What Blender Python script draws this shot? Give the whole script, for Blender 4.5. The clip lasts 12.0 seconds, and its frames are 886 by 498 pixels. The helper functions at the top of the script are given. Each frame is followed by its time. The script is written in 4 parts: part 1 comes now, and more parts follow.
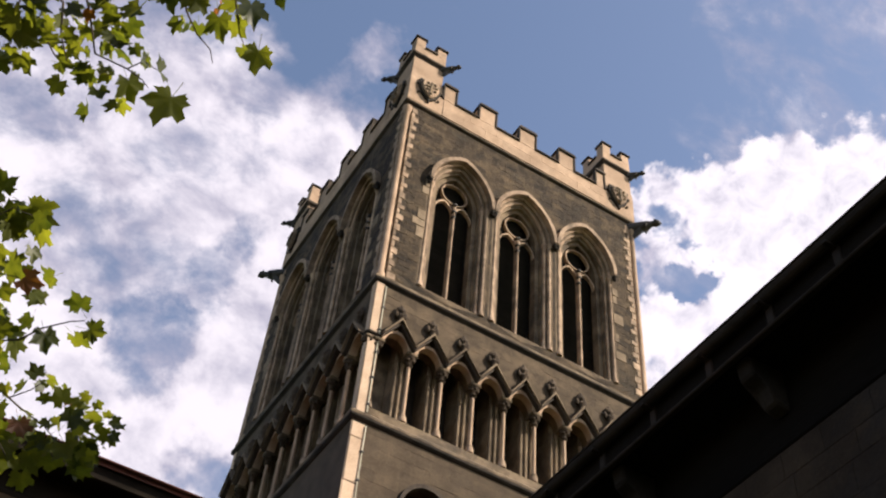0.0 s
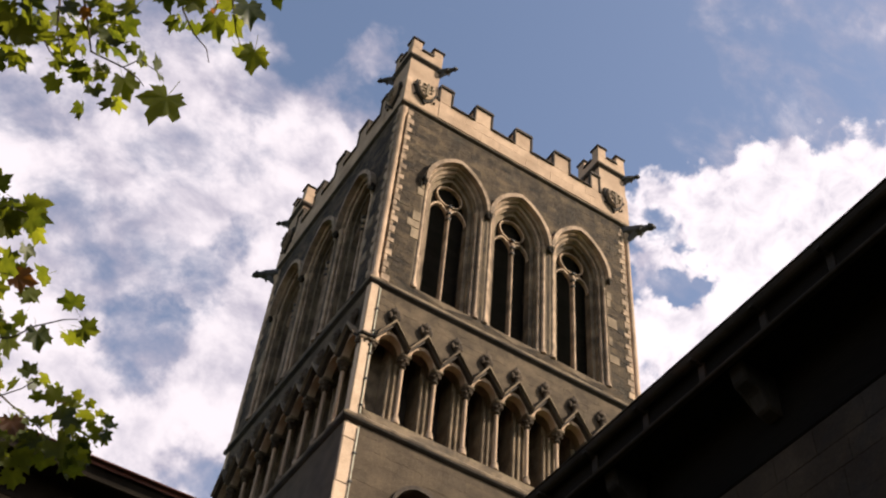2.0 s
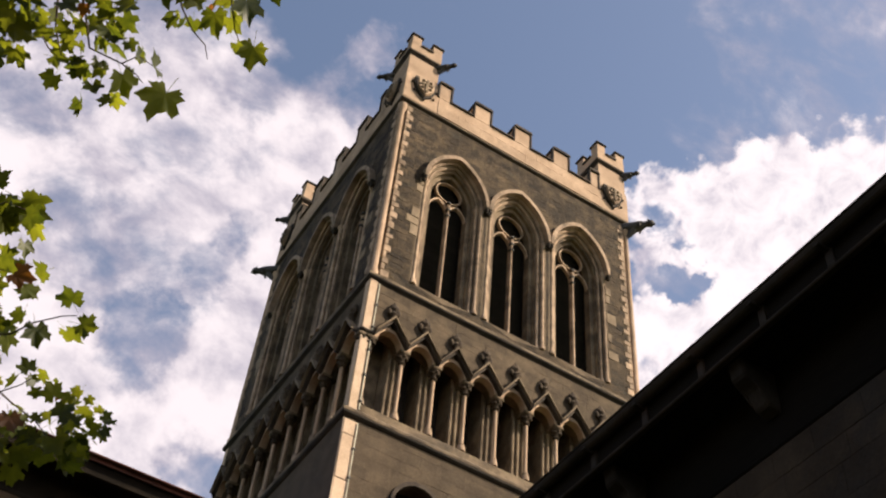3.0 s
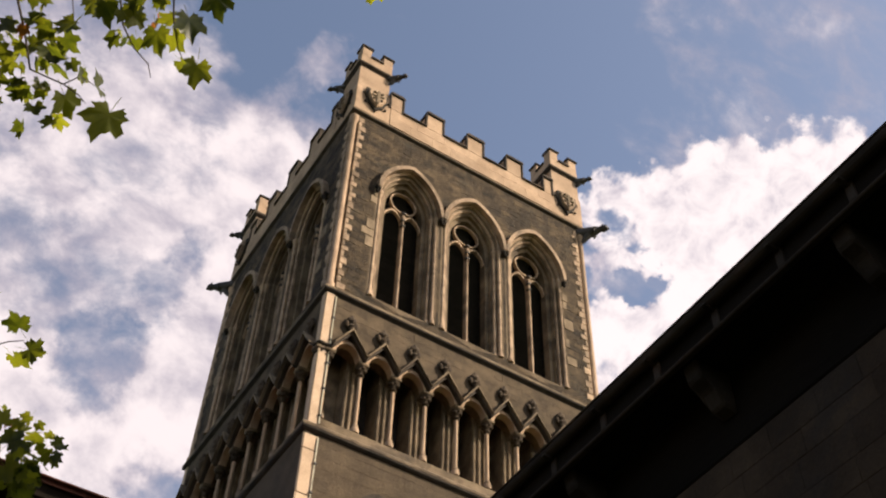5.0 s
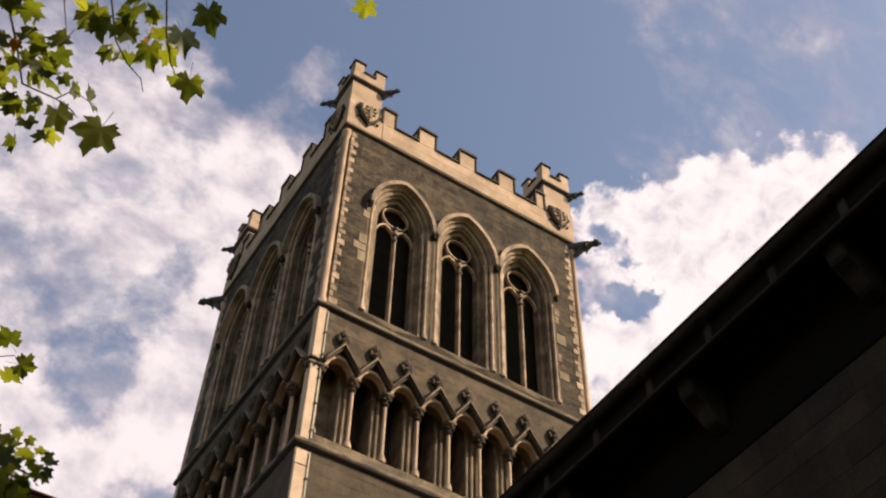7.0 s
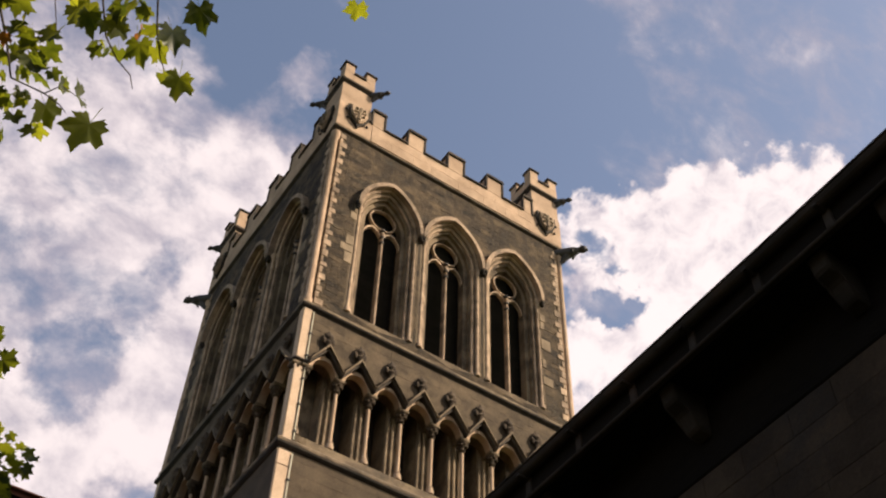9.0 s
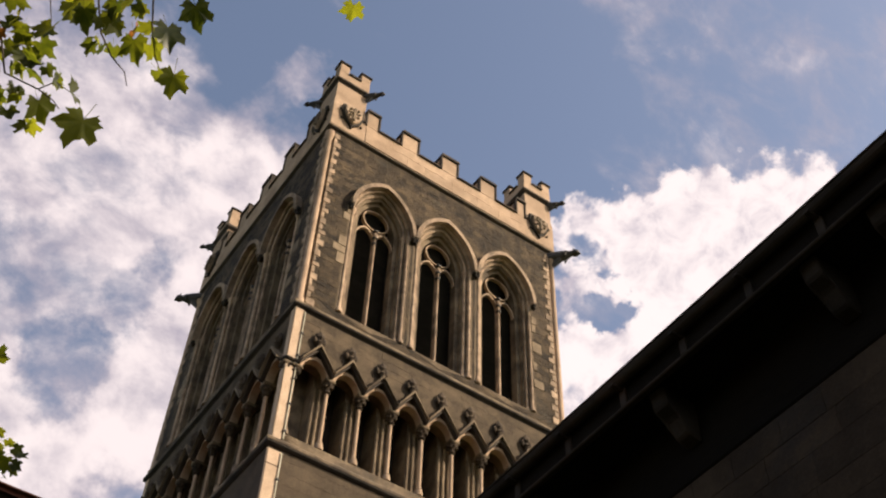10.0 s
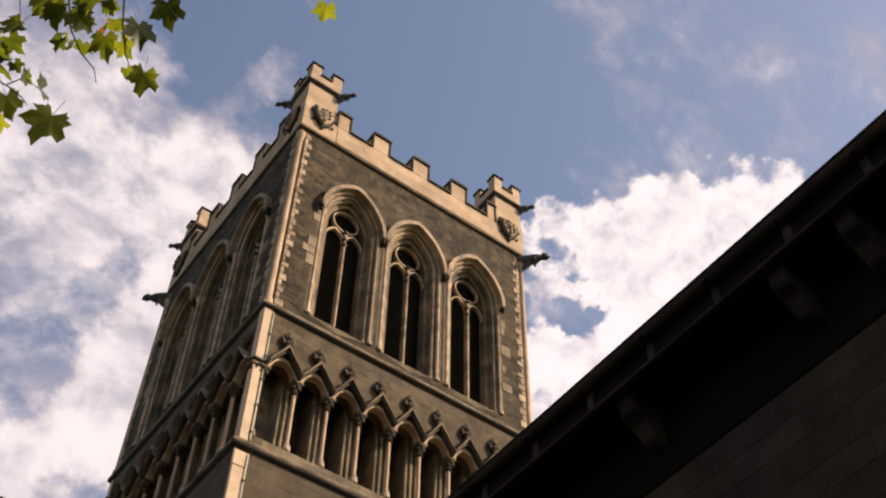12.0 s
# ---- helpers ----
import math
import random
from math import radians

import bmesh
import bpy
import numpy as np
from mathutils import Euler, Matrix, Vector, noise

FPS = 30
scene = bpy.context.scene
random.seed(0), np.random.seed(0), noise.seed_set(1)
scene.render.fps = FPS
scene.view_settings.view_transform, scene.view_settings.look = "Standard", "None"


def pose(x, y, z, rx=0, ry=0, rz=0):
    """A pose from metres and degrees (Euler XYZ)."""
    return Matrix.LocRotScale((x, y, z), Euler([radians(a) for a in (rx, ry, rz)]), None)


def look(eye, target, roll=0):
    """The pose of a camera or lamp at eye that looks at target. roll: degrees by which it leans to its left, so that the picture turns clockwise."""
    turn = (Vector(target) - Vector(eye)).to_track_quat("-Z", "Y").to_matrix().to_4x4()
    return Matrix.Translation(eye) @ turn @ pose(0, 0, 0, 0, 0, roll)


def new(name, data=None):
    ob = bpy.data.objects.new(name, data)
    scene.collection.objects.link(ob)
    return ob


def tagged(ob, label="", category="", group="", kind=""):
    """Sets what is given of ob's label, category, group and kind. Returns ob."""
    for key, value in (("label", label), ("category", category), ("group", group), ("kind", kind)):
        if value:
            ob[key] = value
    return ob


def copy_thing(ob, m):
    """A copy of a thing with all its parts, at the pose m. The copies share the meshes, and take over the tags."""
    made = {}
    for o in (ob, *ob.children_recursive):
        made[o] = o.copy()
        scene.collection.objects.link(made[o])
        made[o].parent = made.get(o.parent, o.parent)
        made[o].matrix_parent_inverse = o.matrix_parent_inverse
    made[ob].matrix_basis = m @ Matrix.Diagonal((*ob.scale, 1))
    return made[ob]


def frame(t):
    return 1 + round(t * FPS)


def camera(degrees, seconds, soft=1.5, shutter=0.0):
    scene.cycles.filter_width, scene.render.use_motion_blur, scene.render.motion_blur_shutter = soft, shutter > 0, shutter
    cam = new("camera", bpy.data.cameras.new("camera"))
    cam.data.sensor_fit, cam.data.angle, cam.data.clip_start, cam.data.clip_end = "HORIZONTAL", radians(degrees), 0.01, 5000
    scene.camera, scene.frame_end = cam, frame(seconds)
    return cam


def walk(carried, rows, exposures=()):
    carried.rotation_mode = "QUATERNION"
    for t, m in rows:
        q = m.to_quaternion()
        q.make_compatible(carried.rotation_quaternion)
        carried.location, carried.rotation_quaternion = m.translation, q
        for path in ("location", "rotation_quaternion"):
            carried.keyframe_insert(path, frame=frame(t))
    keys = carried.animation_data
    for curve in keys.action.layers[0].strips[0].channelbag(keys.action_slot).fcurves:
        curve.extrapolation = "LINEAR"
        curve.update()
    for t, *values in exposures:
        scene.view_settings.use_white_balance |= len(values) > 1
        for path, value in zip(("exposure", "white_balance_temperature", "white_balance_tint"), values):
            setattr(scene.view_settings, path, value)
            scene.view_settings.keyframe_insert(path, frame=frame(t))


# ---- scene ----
cam = camera(43.0, 12.0, soft=2.2)

# the camera turns by hand where it stands, and drifts a hand's width
EYE = Vector((-6.906, -16.584, 1.6))
DRIFT = Vector((0.848, -0.525, 0.07)) * 0.026 + Vector((-0.435, -0.615, 0.657)) * 0.012
TURNS = [  # seconds, yaw to the right, pitch, roll
    (0, 27.21, 48.64, 6.07),
    (0.5, 27.44, 48.81, 6.17),
    (1, 27.42, 48.89, 6.40),
    (1.5, 27.55, 48.92, 6.09),
    (2, 27.61, 48.76, 6.33),
    (2.5, 27.48, 48.76, 6.83),
    (2.7, 27.49, 48.62, 6.72),
    (4.3, 30.13, 48.93, 3.00),
    (4.5, 30.60, 49.09, 2.45),
    (5, 30.99, 49.23, 2.15),
    (5.5, 31.18, 49.41, 1.99),
    (6, 31.37, 49.63, 1.85),
    (6.5, 31.42, 49.81, 1.80),
    (7, 31.55, 49.99, 1.74),
    (9, 32.59, 50.18, 2.12),
    (9.5, 32.87, 50.26, 2.02),
    (10, 33.18, 50.28, 2.46),
    (10.5, 33.94, 50.34, 2.52),
    (11, 34.84, 50.38, 2.21),
    (11.5, 35.33, 50.38, 1.60),
    (12, 35.57, 50.45, 1.31),
]


def stand(t, yaw, pitch, roll):
    a, b = radians(yaw), radians(pitch)
    way = Vector((math.sin(a) * math.cos(b), math.cos(a) * math.cos(b), math.sin(b)))
    eye = EYE + DRIFT * min(1.0, max(0.0, (t - 2.7) / 1.6))
    return look(eye, eye + way, roll)


walk(cam, [(t, stand(t, yaw, pitch, roll)) for t, yaw, pitch, roll in TURNS], exposures=[(0, 0.75, 6150, 13), (2.5, 0.72, 6450, 13), (6.5, 0.66, 6750, 13), (12, 0.65, 6800, 14)])

# ---- world, sun ----
SUN_WAY = Vector((0.62, -0.50, 0.60)).normalized()
sun = new("sun", bpy.data.lights.new("sun", "SUN"))
sun.data.energy, sun.data.angle, sun.data.color = 5.0, radians(0.6), (1.0, 0.865, 0.68)
sun.matrix_world = look(SUN_WAY * 80, (0, 0, 0))


class Nodes:
    """A short hand for node trees."""

    def __init__(self, tree):
        self.tree = tree
        tree.nodes.clear()

    def add(self, kind, **sets):
        node = self.tree.nodes.new(kind)
        for key, value in sets.items():
            setattr(node, key, value)
        return node

    def link(self, a, b):
        self.tree.links.new(a, b)

    def put(self, sock, value):
        if isinstance(value, bpy.types.NodeSocket):
            self.link(value, sock)
        else:
            sock.default_value = value

    def math(self, op, a, b=0.0, c=0.0, clamp=False):
        node = self.add("ShaderNodeMath", operation=op, use_clamp=clamp)
        for sock, value in zip(node.inputs, (a, b, c)):
            self.put(sock, value)
        return node.outputs[0]

    def ramp(self, value, lo, hi, to_lo=0.0, to_hi=1.0, smooth=True):
        node = self.add("ShaderNodeMapRange", interpolation_type="SMOOTHSTEP" if smooth else "LINEAR")
        for sock, v in zip(node.inputs, (value, lo, hi, to_lo, to_hi)):
            self.put(sock, v)
        return node.outputs[0]

    def mix(self, fac, a, b, blend="MIX"):
        node = self.add("ShaderNodeMix", data_type="RGBA", blend_type=blend)
        self.put(node.inputs[0], fac)
        for sock, value in ((node.inputs[6], a), (node.inputs[7], b)):
            self.put(sock, value if isinstance(value, bpy.types.NodeSocket) else (*value, 1))
        return node.outputs[2]

    def noise(self, vector, scale, detail=6.0, rough=0.55, distort=0.0):
        node = self.add("ShaderNodeTexNoise")
        if vector is not None:
            self.link(vector, node.inputs["Vector"])
        node.inputs["Scale"].default_value, node.inputs["Detail"].default_value = scale, detail
        node.inputs["Roughness"].default_value, node.inputs["Distortion"].default_value = rough, distort
        return node.outputs[0]


# clouds as azimuth, elevation, breadth in degrees and weight: a thin mottled veil, a heaped cloud, and blue gaps in each
VEIL = (
    (-2.0, 48.5, 9, 0.30), (5.2, 51.8, 8, 0.22), (11.4, 52.6, 5, 0.18), (4.5, 45.8, 9, 0.30), (11.7, 48.5, 6, 0.28), (16.6, 50.6, 5, 0.34),
    (5.4, 37.5, 8, 0.70), (11.9, 36.9, 6, 0.80), (14.7, 41.2, 7, 0.60), (14.9, 46.0, 5, 0.25), (-7.7, 51.9, 6, 0.20), (-1.6, 54.3, 5, 0.18),
    (6.4, 55.1, 4, 0.30), (11.0, 56.0, 3, 0.22), (16.8, 54.0, 4.0, 0.36), (18.6, 50.6, 4.5, 0.36), (20.0, 58.0, 2.0, 0.9), (19.8, 54.3, 3.2, 0.42), (21.2, 51.5, 3.0, 0.4), (17.2, 57.0, 2.4, 0.3), (-8.1, 38.0, 14, 0.6), (19.5, 45.0, 5, 0.4))
VEIL_GAPS = (
    (8.9, 40.5, 3.4, -1.2), (3.3, 42.5, 2.6, -0.45), (11.6, 45.4, 2.4, -0.62), (13.3, 47.6, 2.0, -0.5), (-4.8, 48.7, 2.5, -0.3), (0.2, 46.1, 2.6, -0.45),
    (10.2, 54.5, 2.6, -0.45), (15.5, 52.6, 2.0, -0.3), (14.5, 59.2, 4.5, -0.7), (13.9, 35.9, 2.0, -0.8), (33.7, 57.8, 10, -0.7), (18.6, 55.6, 1.6, -0.3), (20.0, 52.6, 1.6, -0.3))
HEAP = (
    (44.0, 51.4, 2.6, 1.05), (47.0, 51.5, 2.6, 0.9), (50.0, 51.2, 3.0, 0.85), (53.4, 51.8, 3.4, 0.9), (55.6, 52.0, 3.2, 0.8), (58.8, 52.0, 2.6, 0.7), (61.4, 51.0, 3.0, 0.8), (43.2, 48.4, 2.2, 0.8), (42.2, 49.6, 2.2, 0.6), (42.0, 46.2, 2.2, 0.6),
    (50.4, 47.6, 5.0, 1.1), (55.0, 48.2, 5.0, 1.0), (60.0, 47.5, 5.0, 0.9), (45.5, 43.6, 4.0, 1.0), (41.6, 41.0, 5.0, 0.8), (48.2, 46.1, 3.5, 0.7), (43.2, 44.6, 2.6, 0.8), (66.0, 44.0, 9.0, 0.9), (47.0, 48.9, 2.4, 0.5))
HEAP_GAPS = ((45.1, 46.9, 1.7, -1.15), (46.4, 46.3, 1.6, -0.8), (45.0, 49.7, 1.3, -0.5), (58.0, 52.4, 1.1, -0.5), (56.9, 50.2, 1.2, -0.3), (43.0, 43.4, 1.2, -0.4), (49.8, 52.2, 1.2, -0.35), (52.0, 59.0, 10.0, -0.6))


def make_sky():
    world = bpy.data.worlds.new("sky")
    scene.world = world
    world.use_nodes = True
    n = Nodes(world.node_tree)
    out = n.add("ShaderNodeOutputWorld")
    sky = n.add("ShaderNodeTexSky", sky_type="NISHITA", sun_disc=False)
    sky.sun_elevation = math.asin(SUN_WAY.z)
    sky.sun_rotation = math.atan2(SUN_WAY.x, SUN_WAY.y)
    sky.air_density, sky.dust_density, sky.ozone_density = 1.0, 1.2, 1.0
    way = n.add("ShaderNodeTexCoord").outputs["Generated"]

    swirl = n.add("ShaderNodeTexNoise")
    n.link(way, swirl.inputs["Vector"])
    swirl.inputs["Scale"].default_value, swirl.inputs["Detail"].default_value, swirl.inputs["Roughness"].default_value = 15.0, 5.0, 0.6
    bent = n.add("ShaderNodeVectorMath", operation="MULTIPLY_ADD")
    n.link(swirl.outputs["Color"], bent.inputs[0])
    bent.inputs[1].default_value = (0.11, 0.11, 0.11)
    n.link(way, bent.inputs[2])
    back_by = n.add("ShaderNodeVectorMath", operation="SUBTRACT")
    n.link(bent.outputs[0], back_by.inputs[0])
    back_by.inputs[1].default_value = (0.055, 0.055, 0.055)
    ragged = n.add("ShaderNodeVectorMath", operation="NORMALIZE")
    n.link(back_by.outputs[0], ragged.inputs[0])

    def gathered(*lists):
        field = None
        for azimuth, elevation, breadth, weight in sum(lists, ()):
            a, e = radians(azimuth), radians(elevation)
            dot = n.add("ShaderNodeVectorMath", operation="DOT_PRODUCT")
            n.link(ragged.outputs[0], dot.inputs[0])
            dot.inputs[1].default_value = (math.sin(a) * math.cos(e), math.cos(a) * math.cos(e), math.sin(e))
            blob = n.ramp(dot.outputs["Value"], math.cos(radians(breadth)), 1.0, 0.0, weight)
            field = blob if field is None else n.math("ADD", field, blob)
        return field

    def centred(value, gain):
        return n.math("MULTIPLY", n.math("SUBTRACT", value, 0.5), gain)

    # the veil: soft, drawn out into streaks
    turn = n.add("ShaderNodeMapping")
    n.link(way, turn.inputs["Vector"])
    turn.inputs["Rotation"].default_value = (0.5, 0.35, 0.6)
    turn.inputs["Scale"].default_value = (1.0, 1.5, 1.0)
    drawn = turn.outputs[0]
    veil = n.math("ADD", gathered(VEIL, VEIL_GAPS), centred(n.noise(drawn, 12.0, 8.0, 0.58, 0.4), 2.2))
    veil = n.math("ADD", veil, centred(n.noise(drawn, 38.0, 6.0, 0.62, 0.3), 0.85))
    veil_cover = n.ramp(veil, -0.3, 0.95)
    veil_light = n.ramp(n.math("ADD", n.noise(drawn, 17.0, 6.0, 0.55, 0.3), n.math("MULTIPLY", n.math("MINIMUM", veil, 1.6), 0.30)), 0.48, 0.98)
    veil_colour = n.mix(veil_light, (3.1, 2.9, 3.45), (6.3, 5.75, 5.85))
    # the heaped cloud: crisp, knobbly edges
    knobs = n.add("ShaderNodeTexVoronoi", feature="SMOOTH_F1")
    n.link(way, knobs.inputs["Vector"])
    knobs.inputs["Scale"].default_value, knobs.inputs["Detail"].default_value, knobs.inputs["Roughness"].default_value = 34.0, 3.0, 0.6
    heap = n.math("ADD", gathered(HEAP, HEAP_GAPS), centred(n.noise(way, 22.0, 9.0, 0.64, 0.5), 2.4))
    heap = n.math("ADD", heap, n.math("MULTIPLY", knobs.outputs["Distance"], -0.7))
    heap_cover = n.ramp(heap, 0.05, 0.75)
    heap_light = n.ramp(n.math("ADD", n.noise(way, 30.0, 7.0, 0.6, 0.4), n.math("MULTIPLY", n.math("MINIMUM", heap, 1.0), 0.22)), 0.40, 0.80)
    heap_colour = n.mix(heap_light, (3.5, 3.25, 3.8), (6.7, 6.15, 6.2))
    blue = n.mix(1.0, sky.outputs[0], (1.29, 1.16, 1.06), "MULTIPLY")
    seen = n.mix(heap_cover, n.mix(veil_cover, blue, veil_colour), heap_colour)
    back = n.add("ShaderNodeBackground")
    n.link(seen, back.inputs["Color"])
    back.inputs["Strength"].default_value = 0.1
    n.link(back.outputs[0], out.inputs["Surface"])


make_sky()

# ---- materials ----


def material(name, low, high, scale=3.0, grain=40.0, rough=0.85, bump=0.3, vary="", spread=0.35, stain=None, metal=0.0, stretch=(1, 1, 1), stain_at=(0.5, 0.7), gloss=0.3):
    """A worn surface: two tones by large noise, fine grain and relief, stains, and a shade of its own for every piece."""
    mat = bpy.data.materials.new(name)
    mat.use_nodes = True
    n = Nodes(mat.node_tree)
    out, shader = n.add("ShaderNodeOutputMaterial"), n.add("ShaderNodeBsdfPrincipled")
    n.link(shader.outputs[0], out.inputs["Surface"])
    where = n.add("ShaderNodeNewGeometry").outputs["Position"]
    mapping = n.add("ShaderNodeMapping")
    n.link(where, mapping.inputs["Vector"])
    mapping.inputs["Scale"].default_value = stretch
    place = mapping.outputs[0]
    large = n.noise(place, scale, 5.0, 0.6)
    small = n.noise(place, grain, 4.0, 0.7)
    tone = n.ramp(large, 0.3, 0.7)
    colour = n.mix(tone, low, high)
    if stain:
        spots = n.ramp(n.noise(place, scale * 0.45, 7.0, 0.7, 0.4), *stain_at)
        colour = n.mix(n.math("MULTIPLY", spots, 0.75), colour, stain)
    gain = n.ramp(small, 0.2, 0.8, 0.72, 1.25, False)
    if vary:
        if vary == "object":
            rand = n.add("ShaderNodeObjectInfo").outputs["Random"]
        else:
            rand = n.add("ShaderNodeNewGeometry").outputs["Random Per Island"]
        gain = n.math("MULTIPLY", gain, n.ramp(rand, 0.0, 1.0, 1 - spread, 1 + spread, False))
    grey = n.add("ShaderNodeCombineColor")
    for sock in grey.inputs:
        n.link(gain, sock)
    colour = n.mix(1.0, colour, grey.outputs[0], "MULTIPLY")
    n.link(colour, shader.inputs["Base Color"])
    shader.inputs["Roughness"].default_value, shader.inputs["Metallic"].default_value = rough, metal
    shader.inputs["Specular IOR Level"].default_value = gloss
    if bump:
        relief = n.add("ShaderNodeBump")
        relief.inputs["Strength"].default_value, relief.inputs["Distance"].default_value = bump, 0.03
        n.link(n.math("ADD", n.math("MULTIPLY", large, 0.6), small), relief.inputs["Height"])
        n.link(relief.outputs[0], shader.inputs["Normal"])
    return mat


ASHLAR = material("pale_ashlar", (0.31, 0.213, 0.137), (0.46, 0.325, 0.218), 1.3, 30, 0.9, 0.25, "object", 0.10, (0.15, 0.115, 0.08), stain_at=(0.52, 0.75))
DRESSED = material("weathered_dressed_stone", (0.075, 0.054, 0.033), (0.23, 0.17, 0.105), 1.7, 34, 0.9, 0.4, "", 0.2, (0.04, 0.032, 0.024), stain_at=(0.48, 0.70))
CORNER = material("clean_corner_ashlar", (0.46, 0.332, 0.222), (0.60, 0.445, 0.31), 1.1, 28, 0.9, 0.25, "object", 0.08, (0.30, 0.225, 0.14), stain_at=(0.55, 0.8))
CAPITAL = material("stained_carved_stone", (0.03, 0.021, 0.013), (0.085, 0.06, 0.038), 2.4, 30, 0.95, 0.5, "", 0.2, (0.17, 0.13, 0.085), stain_at=(0.62, 0.8))
SPANDREL = material("spandrel_island", (0.052, 0.037, 0.022), (0.115, 0.083, 0.050), 1.6, 22, 0.95, 0.5, "island", 0.14, (0.05, 0.037, 0.024), stain_at=(0.5, 0.75))
SPANDREL_PIECE = material("spandrel_object", (0.052, 0.037, 0.022), (0.115, 0.083, 0.050), 1.6, 22, 0.95, 0.5, "object", 0.14, (0.05, 0.037, 0.024), stain_at=(0.5, 0.75))
QUOIN = material("quoin_stone", (0.185, 0.132, 0.086), (0.42, 0.302, 0.202), 2.5, 30, 0.9, 0.35, "object", 0.3, (0.075, 0.06, 0.042), stain_at=(0.50, 0.72))
RUBBLE = material("rubble_island", (0.020, 0.0137, 0.0075), (0.082, 0.057, 0.0315), 1.9, 18, 0.95, 0.6, "island", 0.45, (0.03, 0.028, 0.021), stain_at=(0.5, 0.72))
RUBBLE_PIECE = material("rubble_object", (0.020, 0.0137, 0.0075), (0.082, 0.057, 0.0315), 1.9, 18, 0.95, 0.6, "object", 0.45, (0.03, 0.028, 0.021), stain_at=(0.5, 0.72))
MORTAR = material("lime_mortar", (0.07, 0.051, 0.031), (0.17, 0.125, 0.077), 1.8, 40, 0.95, 0.5, "", 0.2, (0.05, 0.04, 0.03))
LOWSTONE = material("smooth_dark_coursed_stone", (0.052, 0.037, 0.022), (0.092, 0.067, 0.041), 1.4, 26, 0.95, 0.4, "island", 0.16, (0.05, 0.038, 0.026), stain_at=(0.5, 0.8))
# near-black stone: soot, with the shade of hollows and openings put in
SOOT_SHADE = material("soot_and_shade_stone", (0.016, 0.013, 0.010), (0.04, 0.032, 0.024), 2.0, 30, 0.95, 0.5)
# dark coping stone; under hoods and strings it also carries their shade
COPING = material("dark_coping_and_hollow_shade", (0.026, 0.020, 0.015), (0.068, 0.051, 0.036), 2.0, 30, 0.9, 0.4, "", 0.2, (0.16, 0.125, 0.085), stain_at=(0.6, 0.8))
# window openings' inner shade is put into this near-black tone
LOUVRE = material("louvre_and_opening_shade", (0.006, 0.005, 0.004), (0.014, 0.012, 0.010), 3.0, 30, 0.7, 0.3, "object", 0.3)
LEAD = material("lead_black", (0.03, 0.027, 0.025), (0.06, 0.052, 0.046), 3.0, 40, 0.6, 0.3)
IRON = material("painted_iron", (0.028, 0.021, 0.014), (0.055, 0.041, 0.028), 2.0, 50, 0.7, 0.2, "", 0.2, (0.08, 0.045, 0.028), gloss=0.15)
# colours of the eaves and wall, with their deep shade put in
CORBEL = material("shade_dark_corbel_stone", (0.024, 0.018, 0.012), (0.048, 0.036, 0.024), 2.0, 30, 0.95, 0.4, "object", 0.2)
TIMBER = material("shade_black_timber", (0.008, 0.006, 0.004), (0.016, 0.012, 0.008), 2.0, 40, 0.95, 0.4, "object", 0.3, gloss=0.1, stretch=(1, 0.15, 1))
WALLSTONE = material("shade_dark_wall_ashlar", (0.036, 0.023, 0.012), (0.068, 0.045, 0.024), 1.2, 26, 0.95, 0.4, "object", 0.16, (0.03, 0.024, 0.018))
TILE = material("red_clay_tile", (0.07, 0.026, 0.018), (0.12, 0.045, 0.03), 2.0, 30, 0.8, 0.4, "object", 0.3, (0.06, 0.04, 0.03))
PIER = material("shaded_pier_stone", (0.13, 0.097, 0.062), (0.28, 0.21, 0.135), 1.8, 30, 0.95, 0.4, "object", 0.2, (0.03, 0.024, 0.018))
PAVING = material("paving", (0.09, 0.08, 0.065), (0.16, 0.14, 0.115), 0.8, 20, 0.9, 0.3, "", 0.2, (0.12, 0.11, 0.09))
VERDIGRIS = material("verdigris_copper", (0.32, 0.30, 0.22), (0.46, 0.43, 0.33), 3.0, 40, 0.7, 0.2, "", 0.2, (0.10, 0.09, 0.06))
GRASS = material("grass", (0.035, 0.06, 0.015), (0.07, 0.10, 0.03), 1.0, 60, 0.9, 0.6, "", 0.2, (0.08, 0.075, 0.03))
BARK = material("bark", (0.07, 0.055, 0.04), (0.16, 0.13, 0.095), 4.0, 40, 0.9, 0.7, stretch=(1, 1, 0.4))


